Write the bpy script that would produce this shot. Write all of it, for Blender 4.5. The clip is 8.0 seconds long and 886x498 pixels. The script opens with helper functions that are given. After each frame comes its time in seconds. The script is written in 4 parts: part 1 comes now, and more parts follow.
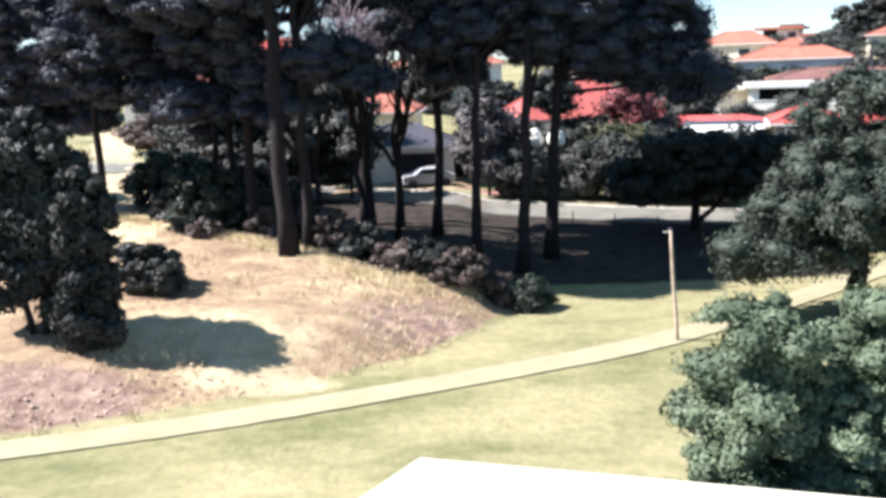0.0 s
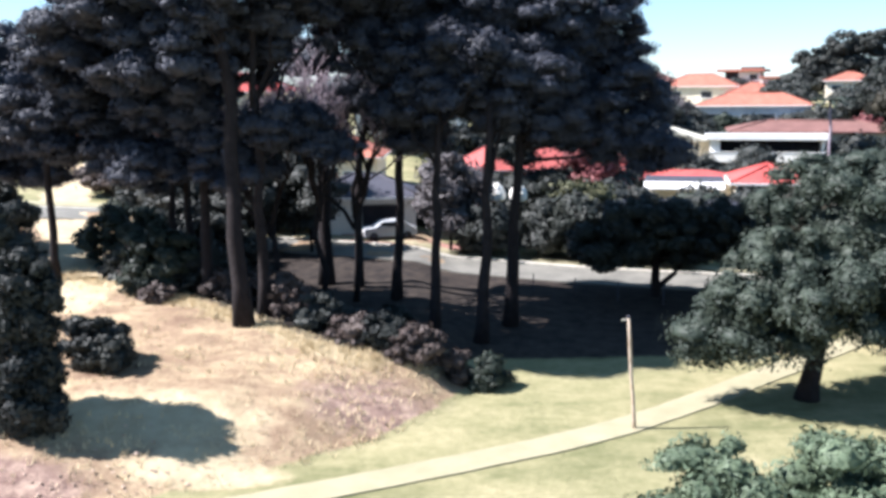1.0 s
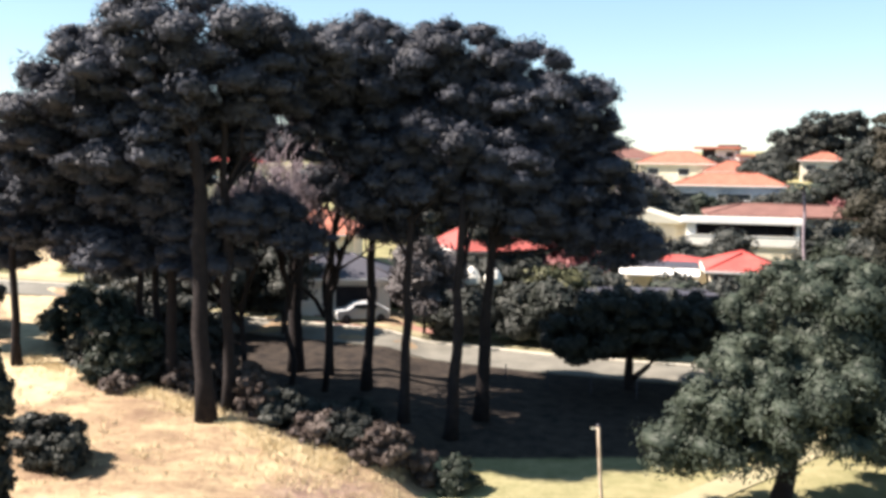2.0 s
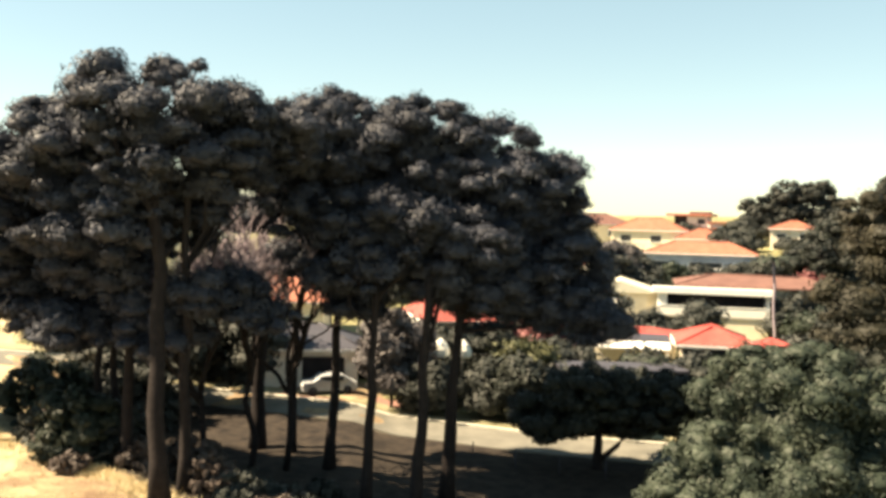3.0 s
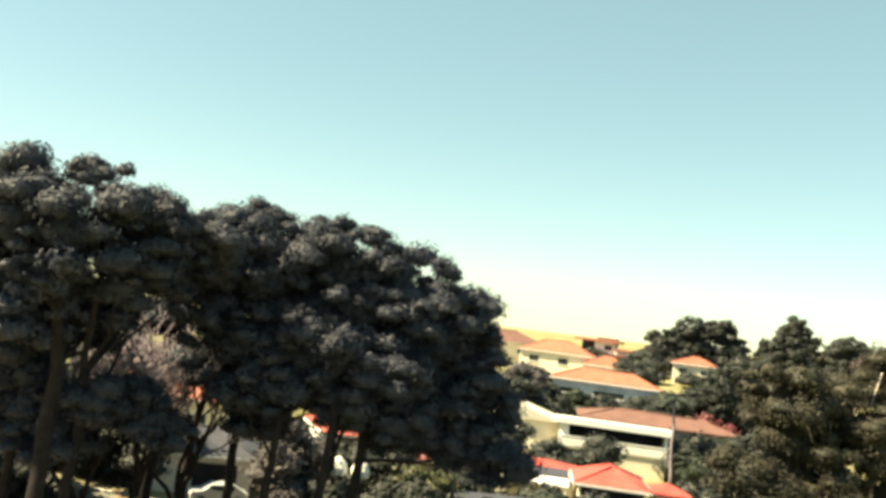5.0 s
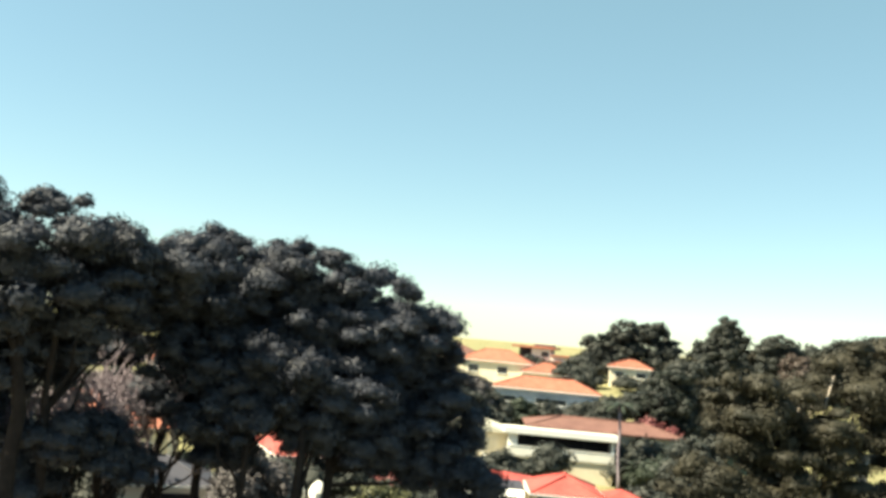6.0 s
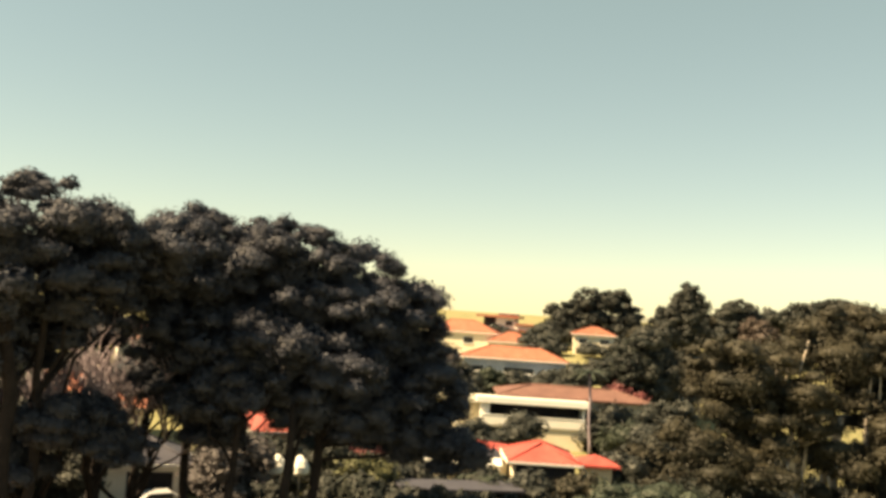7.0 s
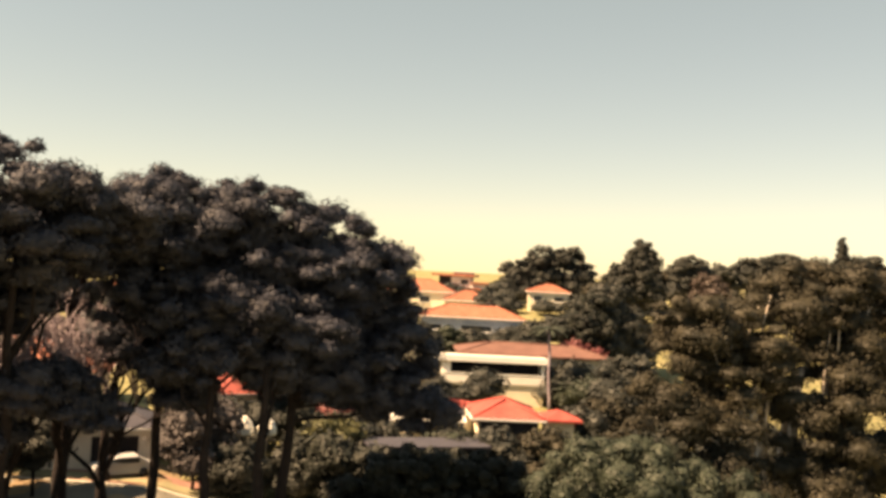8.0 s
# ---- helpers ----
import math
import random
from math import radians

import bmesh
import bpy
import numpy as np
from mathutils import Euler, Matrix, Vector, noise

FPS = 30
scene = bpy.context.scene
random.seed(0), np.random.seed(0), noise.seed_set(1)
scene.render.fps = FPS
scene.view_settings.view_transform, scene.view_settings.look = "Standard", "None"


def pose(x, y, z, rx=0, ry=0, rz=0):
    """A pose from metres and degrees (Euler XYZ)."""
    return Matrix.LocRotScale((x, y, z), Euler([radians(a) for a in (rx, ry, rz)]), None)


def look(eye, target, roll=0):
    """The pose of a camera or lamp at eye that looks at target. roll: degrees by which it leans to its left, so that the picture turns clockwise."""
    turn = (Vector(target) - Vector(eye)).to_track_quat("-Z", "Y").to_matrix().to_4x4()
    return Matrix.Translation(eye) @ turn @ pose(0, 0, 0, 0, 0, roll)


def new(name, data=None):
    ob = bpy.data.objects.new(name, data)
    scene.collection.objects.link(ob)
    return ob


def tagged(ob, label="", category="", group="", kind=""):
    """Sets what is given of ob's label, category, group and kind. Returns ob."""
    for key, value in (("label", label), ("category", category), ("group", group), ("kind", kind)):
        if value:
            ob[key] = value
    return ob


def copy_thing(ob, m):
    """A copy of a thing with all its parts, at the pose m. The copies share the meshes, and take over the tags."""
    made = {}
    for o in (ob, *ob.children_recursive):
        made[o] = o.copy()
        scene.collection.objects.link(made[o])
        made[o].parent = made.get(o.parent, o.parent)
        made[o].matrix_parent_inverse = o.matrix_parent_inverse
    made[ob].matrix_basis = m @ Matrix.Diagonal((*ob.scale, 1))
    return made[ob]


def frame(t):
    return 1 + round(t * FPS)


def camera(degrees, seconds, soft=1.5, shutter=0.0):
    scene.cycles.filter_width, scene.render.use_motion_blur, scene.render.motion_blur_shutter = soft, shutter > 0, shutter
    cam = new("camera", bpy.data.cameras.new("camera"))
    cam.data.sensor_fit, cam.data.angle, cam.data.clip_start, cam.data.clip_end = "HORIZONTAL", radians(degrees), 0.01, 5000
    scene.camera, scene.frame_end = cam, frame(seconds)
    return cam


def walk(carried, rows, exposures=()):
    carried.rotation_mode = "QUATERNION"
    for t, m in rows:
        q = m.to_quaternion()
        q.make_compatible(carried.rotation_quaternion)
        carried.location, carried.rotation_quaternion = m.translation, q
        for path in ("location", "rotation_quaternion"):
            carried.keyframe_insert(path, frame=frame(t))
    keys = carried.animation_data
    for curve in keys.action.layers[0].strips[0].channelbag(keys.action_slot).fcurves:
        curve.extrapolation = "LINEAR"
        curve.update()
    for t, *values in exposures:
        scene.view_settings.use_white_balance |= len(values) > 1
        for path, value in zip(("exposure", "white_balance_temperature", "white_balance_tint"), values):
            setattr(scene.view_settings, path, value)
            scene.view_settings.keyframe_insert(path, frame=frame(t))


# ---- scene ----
cam = camera(51.0, 8.0, soft=3.5)
# seconds, eye x y z, yaw, pitch, lean to the right
PATH = [
    (0.0, 0.000, 0.000, 11.769, 0.000, -12.861, 2.009),
    (0.5, 0.092, 0.547, 13.044, -1.240, -12.649, 1.300),
    (1.0, 0.344, 0.930, 13.911, -2.263, -11.464, 0.578),
    (1.2, 0.437, 1.052, 14.235, -2.397, -10.484, 0.349),
    (2.5, 1.064, 2.027, 15.707, -4.217, -5.963, -1.174),
    (3.0, 1.284, 2.317, 16.070, -4.965, -3.800, -1.400),
    (3.5, 1.416, 2.437, 16.392, -6.207, -0.789, -1.847),
    (4.0, 1.389, 2.441, 16.624, -7.271, 1.481, -2.089),
    (4.2, 1.370, 2.410, 16.735, -8.075, 2.709, -2.164),
    (5.3, 0.598, 2.274, 17.926, -9.970, 2.585, -8.237),
    (5.5, 0.225, 2.331, 17.990, -11.463, 2.938, -6.678),
    (6.0, -0.728, 2.426, 17.990, -14.155, 3.677, -5.167),
    (6.5, -1.471, 2.553, 18.015, -16.163, 2.556, -4.267),
    (7.0, -2.140, 2.370, 18.074, -16.903, 2.064, -3.855),
    (7.5, -2.726, 2.432, 17.983, -18.179, 1.010, -3.164),
    (8.0, -3.143, 2.542, 18.061, -20.086, -0.269, -3.093),
]
GRADE_DEG = 1.72
EXPOSURES = [(0.0, 1.90, 5500, 18), (1.0, 1.90, 5350, 19), (2.5, 1.98, 7100, 17), (3.2, 2.05, 8400, 9), (3.5, 2.05, 8700, 8), (4.0, 2.00, 8200, 4), (5.5, 2.02, 8100, -2),
             (6.0, 1.89, 6900, 1), (6.2, 1.85, 7200, 0), (6.5, 1.75, 9700, 3), (7.0, 1.68, 10400, 12), (7.5, 1.68, 10900, 22), (8.0, 1.71, 11300, 27)]
walk(cam, [(t, pose(x, y, z, 90 + pitch + GRADE_DEG, 0, yaw) @ pose(0, 0, 0, 0, 0, -lean)) for t, x, y, z, yaw, pitch, lean in PATH], EXPOSURES)

# ---- light ----
SUN_TO = Vector((-0.98, 0.02, 1.10)).normalized()
world = bpy.data.worlds.new("sky")
scene.world = world
world.use_nodes = True
sky = world.node_tree.nodes.new("ShaderNodeTexSky")
sky.sky_type, sky.sun_disc = "NISHITA", False
sky.sun_elevation = math.asin(SUN_TO.z)
sky.sun_rotation = math.atan2(SUN_TO.x, SUN_TO.y)
sky.air_density, sky.dust_density, sky.ozone_density = 0.95, 0.05, 1.4
world.node_tree.nodes["Background"].inputs[1].default_value = 0.055
haze = world.node_tree.nodes.new("ShaderNodeMixRGB")
haze.inputs[0].default_value, haze.inputs[2].default_value = 0.33, (2.05, 3.75, 3.55, 1)
world.node_tree.links.new(sky.outputs[0], haze.inputs[1])
world.node_tree.links.new(haze.outputs[0], world.node_tree.nodes["Background"].inputs[0])
sun = new("sun", bpy.data.lights.new("sun", "SUN"))
sun.data.energy, sun.data.angle, sun.data.color = 5.0, radians(0.53), (1.0, 0.89, 0.70)
sun.matrix_world = look(SUN_TO * 100, (0, 0, 0))

# ---- materials ----
def material(name, colors, scale=1.0, rough=0.85, bump=0.3, bump_scale=8.0, metal=0.0, island=0.0, through_light=0.0, per_object=0.0):
    """A surface with noise between two or three colours, fine relief, and a spread between pieces."""
    mat = bpy.data.materials.new(name)
    mat.use_nodes = True
    nt = mat.node_tree
    n, link = nt.nodes, nt.links.new
    bsdf = n["Principled BSDF"]
    bsdf.inputs["Roughness"].default_value, bsdf.inputs["Metallic"].default_value = rough, metal
    bsdf.inputs["Specular IOR Level"].default_value = 0.25
    tc = n.new("ShaderNodeTexCoord")
    big = n.new("ShaderNodeTexNoise")
    big.inputs["Scale"].default_value, big.inputs["Detail"].default_value = scale, 6
    big.inputs["Roughness"].default_value = 0.65
    link(tc.outputs["Object"], big.inputs["Vector"])
    ramp = n.new("ShaderNodeValToRGB")
    stops = ramp.color_ramp.elements
    for i, c in enumerate(colors):
        at = 0.32 + 0.36 * i / max(1, len(colors) - 1)
        e = stops[i] if i < 2 else stops.new(at)
        e.position, e.color = at, (*c, 1)
    link(big.outputs["Fac"], ramp.inputs[0])
    out = ramp.outputs[0]
    for amount, kind, socket in ((island, "ShaderNodeNewGeometry", "Random Per Island"), (per_object, "ShaderNodeObjectInfo", "Random")):
        if amount:
            info = n.new(kind)
            hsv = n.new("ShaderNodeHueSaturation")
            span = n.new("ShaderNodeMapRange")
            span.inputs[3].default_value, span.inputs[4].default_value = 1 - amount, 1 + amount
            link(info.outputs[socket], span.inputs[0])
            link(span.outputs[0], hsv.inputs["Value"])
            link(out, hsv.inputs["Color"])
            out = hsv.outputs[0]
    link(out, bsdf.inputs["Base Color"])
    if bump:
        fine = n.new("ShaderNodeTexNoise")
        fine.inputs["Scale"].default_value, fine.inputs["Detail"].default_value = bump_scale, 5
        link(tc.outputs["Object"], fine.inputs["Vector"])
        bm_node = n.new("ShaderNodeBump")
        bm_node.inputs["Strength"].default_value, bm_node.inputs["Distance"].default_value = bump, 0.05
        link(fine.outputs["Fac"], bm_node.inputs["Height"])
        link(bm_node.outputs[0], bsdf.inputs["Normal"])
    if through_light:
        tr = n.new("ShaderNodeBsdfTranslucent")
        link(out, tr.inputs["Color"])
        mix = n.new("ShaderNodeMixShader")
        mix.inputs[0].default_value = through_light
        link(bsdf.outputs[0], mix.inputs[1])
        link(tr.outputs[0], mix.inputs[2])
        link(mix.outputs[0], n["Material Output"].inputs["Surface"])
    return mat


def leaf_material(name, a, b, through_light=0.10):
    return material(name, (a, b), 0.5, 0.6, 0, island=0.09, through_light=through_light, per_object=0.12)


PINE = leaf_material("pine_needles", (0.011, 0.014, 0.024), (0.054, 0.059, 0.078), 0.10)
GUM = leaf_material("gum_leaves", (0.010, 0.011, 0.008), (0.045, 0.040, 0.027))
PEPPER = leaf_material("pepper_leaves", (0.014, 0.021, 0.016), (0.042, 0.053, 0.039))
SHRUB = leaf_material("shrub_leaves", (0.036, 0.056, 0.034), (0.130, 0.165, 0.100))
OAK = leaf_material("dark_leaves", (0.010, 0.013, 0.013), (0.024, 0.028, 0.022), 0.1)
HILL = leaf_material("hill_leaves", (0.015, 0.019, 0.019), (0.049, 0.052, 0.045))
SCRUB = leaf_material("dry_scrub", (0.047, 0.035, 0.033), (0.099, 0.077, 0.066))
CYPRESS = leaf_material("cypress_leaves", (0.011, 0.014, 0.015), (0.034, 0.037, 0.032), 0.12)
RED_LEAF = leaf_material("red_leaves", (0.12, 0.035, 0.040), (0.20, 0.070, 0.070))
BARK = material("bark", ((0.008, 0.006, 0.007), (0.022, 0.017, 0.017)), 3, 0.95, 0.8, 9)
PALE_BARK = material("pale_bark", ((0.36, 0.31, 0.27), (0.55, 0.49, 0.43)), 3, 0.9, 0.5, 9)
GREY_TWIG = material("grey_twigs", ((0.17, 0.14, 0.165), (0.31, 0.26, 0.30)), 3, 0.9, 0.3, 9)
POLE_WOOD = material("weathered_wood", ((0.30, 0.22, 0.16), (0.48, 0.40, 0.31)), 2.5, 0.85, 0.4, 20)
CONCRETE = material("path_concrete", ((0.222, 0.204, 0.126), (0.281, 0.255, 0.167)), 0.7, 0.9, 0.25, 30)
PINK_PAVING = material("pink_paving", ((0.22, 0.115, 0.095), (0.32, 0.175, 0.145)), 0.9, 0.9, 0.3, 30)
KERB = material("kerb_concrete", ((0.36, 0.34, 0.29), (0.48, 0.46, 0.40)), 0.8, 0.9, 0.25, 30)
ASPHALT = material("asphalt", ((0.105, 0.102, 0.090), (0.165, 0.158, 0.138)), 0.6, 0.9, 0.3, 40)
WHITE = material("white_render", ((0.70, 0.68, 0.62), (0.80, 0.78, 0.73)), 0.6, 0.8, 0.15, 30)
CREAM = material("cream_render", ((0.62, 0.55, 0.42), (0.74, 0.67, 0.54)), 0.6, 0.8, 0.15, 30)
BLUE_WALL = material("blue_grey_wall", ((0.24, 0.29, 0.36), (0.34, 0.39, 0.46)), 0.6, 0.8, 0.15, 30)
PALE_ROOF = material("pale_roof", ((0.480, 0.456, 0.368), (0.560, 0.536, 0.448)), 0.3, 0.6, 0.05, 12)
WHITE_METAL = material("white_metal", ((0.74, 0.73, 0.70), (0.82, 0.81, 0.78)), 0.5, 0.45, 0.05, 12)
GREY_METAL = material("grey_metal", ((0.036, 0.036, 0.050), (0.055, 0.055, 0.070)), 0.5, 0.75, 0.05, 12)
DULL_RED = material("dull_red_tiles", ((0.24, 0.055, 0.050), (0.34, 0.090, 0.080)), 0.9, 0.85, 0.4, 12)
RED_TILE = material("red_tiles", ((0.29, 0.046, 0.042), (0.40, 0.086, 0.074)), 0.9, 0.8, 0.4, 12, per_object=0.1)
ORANGE_TILE = material("terracotta_tiles", ((0.228, 0.078, 0.053), (0.320, 0.124, 0.085)), 0.9, 0.8, 0.4, 12, per_object=0.1)
BROWN_TILE = material("brown_tiles", ((0.112, 0.056, 0.049), (0.175, 0.091, 0.077)), 0.9, 0.8, 0.4, 12)
# near-black base colour stands in for the shade inside recesses and openings
SHADE_DARK = material("recess_shade", ((0.020, 0.018, 0.022), (0.035, 0.032, 0.036)), 1, 0.9, 0)
CAR_PAINT = material("car_paint", ((0.34, 0.35, 0.37), (0.40, 0.41, 0.43)), 0.3, 0.25, 0)
TYRE = material("tyre_rubber", ((0.02, 0.02, 0.02), (0.035, 0.035, 0.035)), 4, 0.85, 0)
GLASS = material("window_glass", ((0.02, 0.025, 0.03), (0.04, 0.045, 0.05)), 0.4, 0.08, 0)


def ground_material():
    """Dry lawn, pink dirt, pale sand and pine litter darkened as shade, mixed by where each lies on the ground."""
    mat = bpy.data.materials.new("park_ground")
    mat.use_nodes = True
    nt = mat.node_tree
    n, link = nt.nodes, nt.links.new
    tc = n.new("ShaderNodeTexCoord")

    def noise_tex(scale, detail=6, rough=0.6, stretch=(1, 1, 1)):
        mp = n.new("ShaderNodeMapping")
        mp.inputs["Scale"].default_value = stretch
        link(tc.outputs["Object"], mp.inputs[0])
        t = n.new("ShaderNodeTexNoise")
        t.inputs["Scale"].default_value, t.inputs["Detail"].default_value, t.inputs["Roughness"].default_value = scale, detail, rough
        link(mp.outputs[0], t.inputs["Vector"])
        return t.outputs["Fac"]

    def ramp(fac, *stops):
        r = n.new("ShaderNodeValToRGB")
        for i, (p, c) in enumerate(stops):
            e = r.color_ramp.elements[i] if i < 2 else r.color_ramp.elements.new(p)
            e.position, e.color = p, (*c, 1)
        link(fac, r.inputs[0])
        return r.outputs[0]

    def blend(fac, a, b, kind="MIX"):
        m = n.new("ShaderNodeMixRGB")
        m.blend_type = kind
        if isinstance(fac, float):
            m.inputs[0].default_value = fac
        else:
            link(fac, m.inputs[0])
        link(a, m.inputs[1])
        link(b, m.inputs[2])
        return m.outputs[0]

    def mask(name, wobble):
        a = n.new("ShaderNodeAttribute")
        a.attribute_name = name
        add = n.new("ShaderNodeMath")
        add.operation = "ADD"
        link(a.outputs["Fac"], add.inputs[0])
        mul = n.new("ShaderNodeMath")
        mul.operation = "MULTIPLY_ADD"
        link(noise_tex(0.9, 8, 0.7), mul.inputs[0])
        mul.inputs[1].default_value, mul.inputs[2].default_value = wobble, -wobble / 2
        link(mul.outputs[0], add.inputs[1])
        mr = n.new("ShaderNodeMapRange")
        mr.inputs[1].default_value, mr.inputs[2].default_value = 0.38, 0.62
        link(add.outputs[0], mr.inputs[0])
        return mr.outputs[0]

    lawn = ramp(noise_tex(0.22, 8, 0.68, (0.6, 1.3, 1)), (0.36, (0.139, 0.139, 0.069)), (0.64, (0.290, 0.256, 0.150)), (0.5, (0.223, 0.206, 0.113)))
    tufts = ramp(noise_tex(2.2, 6, 0.7), (0.3, (0.55, 0.6, 0.5)), (0.62, (1, 1, 1)))
    lawn = blend(0.6, lawn, tufts, "MULTIPLY")
    dirt = ramp(noise_tex(0.5, 8, 0.7, (0.7, 1.4, 1)), (0.34, (0.170, 0.116, 0.080)), (0.64, (0.365, 0.295, 0.185)), (0.5, (0.255, 0.190, 0.124)))
    clods = ramp(noise_tex(3.5, 7, 0.75), (0.32, (0.62, 0.55, 0.55)), (0.6, (1, 1, 1)))
    dirt = blend(0.7, dirt, clods, "MULTIPLY")
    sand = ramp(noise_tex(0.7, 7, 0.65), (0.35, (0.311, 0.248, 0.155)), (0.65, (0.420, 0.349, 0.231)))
    # near-black pine litter, with the grove's shade put into its colour
    litter_shade = ramp(noise_tex(1.2, 8, 0.7), (0.36, (0.015, 0.013, 0.013)), (0.66, (0.049, 0.039, 0.032)))
    broken = ramp(noise_tex(1.6, 8, 0.75), (0.34, (0.115, 0.072, 0.062)), (0.66, (0.330, 0.245, 0.190)), (0.5, (0.205, 0.142, 0.115)))
    dirt = blend(mask("broken", 0.8), dirt, broken)
    col = blend(mask("dirt", 0.5), lawn, dirt)
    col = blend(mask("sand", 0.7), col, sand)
    col = blend(mask("litter_shade", 0.6), col, litter_shade)
    bsdf = n["Principled BSDF"]
    bsdf.inputs["Roughness"].default_value, bsdf.inputs["Specular IOR Level"].default_value = 0.95, 0.1
    link(col, bsdf.inputs["Base Color"])
    b = n.new("ShaderNodeBump")
    b.inputs["Strength"].default_value, b.inputs["Distance"].default_value = 0.6, 0.15
    link(noise_tex(3.0, 8, 0.7), b.inputs["Height"])
    link(b.outputs[0], bsdf.inputs["Normal"])
    return mat


# ---- terrain ----
EDGE_X = [-60, -22, -14, -8.6, -3.9, -0.9, 1.4, 2.6, 3.4]
EDGE_Y = [24, 25.6, 27.5, 29.4, 31.9, 34.1, 36.8, 39.0, 44.0]
RIDGE_X = [-60, -22, -15.6, -11, -7.4, -4.1, -2.0, 1.0, 3.5]
RIDGE_Y = [70, 56, 50.5, 47, 43.8, 40.6, 39.4, 39.8, 44.5]


def smooth(a, b, v):
    k = np.clip((v - a) / (b - a), 0, 1)
    return k * k * (3 - 2 * k)


def height(x, y):
    """The ground's height: a flat park, a dirt bank with a crest, and a low hill behind the street."""
    x, y = np.asarray(x, float), np.asarray(y, float)
    s = np.maximum(0, (y - np.interp(x, EDGE_X, EDGE_Y)) * 0.85)
    bank = 2.3 * (1 - np.exp(-s / 5.0)) * (1 - smooth(0.5, 4.0, x))
    past = np.maximum(0, y - np.interp(x, RIDGE_X, RIDGE_Y))
    keep = smooth(-14, -22, x)
    bank = bank * (1 - (1 - keep) * 0.75 * smooth(0.3, 8, past))
    hill = 0.030 * np.maximum(0, np.minimum(y, 270) - 78)
    side = 0.045 * np.maximum(0, np.minimum(x, 190) - 60) * smooth(60, 130, y)
    return bank + hill + side + grade(y)


def grade(y):
    """The whole valley side rises gently away from the camera, up to the hill's crest."""
    return math.tan(radians(GRADE_DEG)) * np.clip(y, 0, 240)


def h(x, y):
    return float(height(x, y))


def flat(x, y):
    """The same without the gentle rise, for heights given from the level of the park."""
    return h(x, y) - float(grade(y))


def make_mesh(name, verts, faces):
    me = bpy.data.meshes.new(name)
    me.from_pydata([tuple(v) for v in verts], [], [tuple(f) for f in faces])
    me.update()
    return me


def build_ground():
    xs = np.concatenate([[-3000, -1500, -700, -350, -200, -140, -100, -80, -65], np.arange(-52, 46, 0.6), [50, 58, 70, 85, 100, 120, 140, 165, 190, 250, 400, 800, 1600, 3000]])
    ys = np.concatenate([[-3000, -1200, -500, -200, -90, -40, -15, 0, 6], np.arange(10, 82, 0.6), [86, 92, 100, 110, 122, 135, 150, 170, 190, 210, 235, 270, 330, 450, 800, 1600, 3500]])
    gx, gy = np.meshgrid(xs, ys)
    gz = height(gx, gy)
    near = (np.abs(gx) < 60) & (gy > 5) & (gy < 90)
    rough = np.array([noise.noise((a * 0.35, b * 0.35, 0)) * 0.10 + noise.noise((a * 1.3, b * 1.3, 3)) * 0.05 for a, b in zip(gx.ravel(), gy.ravel())]).reshape(gx.shape)
    s = gy - np.interp(gx, EDGE_X, EDGE_Y)
    dirt = smooth(-0.4, 0.6, s) * (1 - smooth(2.6, 3.6, gx)) * (gy < 75)
    gz = gz + np.where(near, rough * (0.15 + 2.0 * dirt), 0)
    past = gy - np.interp(gx, RIDGE_X, RIDGE_Y)
    crest = np.exp(-(past / 0.9) ** 2) * dirt * (gx < -1)
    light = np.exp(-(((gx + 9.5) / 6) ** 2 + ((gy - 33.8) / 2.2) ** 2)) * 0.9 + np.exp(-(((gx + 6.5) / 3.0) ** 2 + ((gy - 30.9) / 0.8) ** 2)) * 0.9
    track_x = np.interp(gy, [44, 48, 53, 61, 73, 85, 100], [-16.5, -17, -18, -20.5, -26.5, -30, -34])
    track = (1 - smooth(1.2, 3.0, np.abs(gx - track_x))) * smooth(43, 47, gy) * (gy < 105)
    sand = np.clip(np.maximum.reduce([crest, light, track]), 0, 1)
    # painted shade of the pines, from the crest back to the street
    litter_shade = smooth(-0.6, 2.0, past + 2.0 * smooth(2, 4, gx)) * (1 - smooth(18, 23, gx)) * smooth(-17, -14, gx) * (1 - smooth(62.2, 64.2, gy + 0.42 * gx))
    ny, nx = gx.shape
    idx = np.arange(nx * ny).reshape(ny, nx)
    faces = np.stack([idx[:-1, :-1], idx[:-1, 1:], idx[1:, 1:], idx[1:, :-1]], -1).reshape(-1, 4)
    me = make_mesh("ground", np.stack([gx, gy, gz], -1).reshape(-1, 3), faces.tolist())
    broken = np.clip(1.15 * np.exp(-(((gx + 14.5) / 5.0) ** 2 + ((gy - 29.4) / 1.9) ** 2)) + 0.75 * np.exp(-(((gx + 1.0) / 4.0) ** 2 + ((gy - 36.0) / 2.6) ** 2)), 0, 1)
    for name, values in (("broken", broken), ("dirt", dirt), ("sand", sand), ("litter_shade", litter_shade)):
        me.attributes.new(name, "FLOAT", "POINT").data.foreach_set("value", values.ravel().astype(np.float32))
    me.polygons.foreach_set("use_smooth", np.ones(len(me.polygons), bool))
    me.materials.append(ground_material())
    return tagged(new("ground", me), "dry pale lawn and pink dirt bank of a park", "ground", kind="structure")


build_ground()


# ---- tools for things ----
def part(name, data, mat, parent=None, label=""):
    """One mesh object from a bmesh or a mesh, under its thing."""
    if isinstance(data, bmesh.types.BMesh):
        me = bpy.data.meshes.new(name)
        data.to_mesh(me)
        data.free()
        data = me
    if not data.materials:
        data.materials.append(mat)
    ob = new(name, data)
    ob.parent = parent
    return tagged(ob, label)


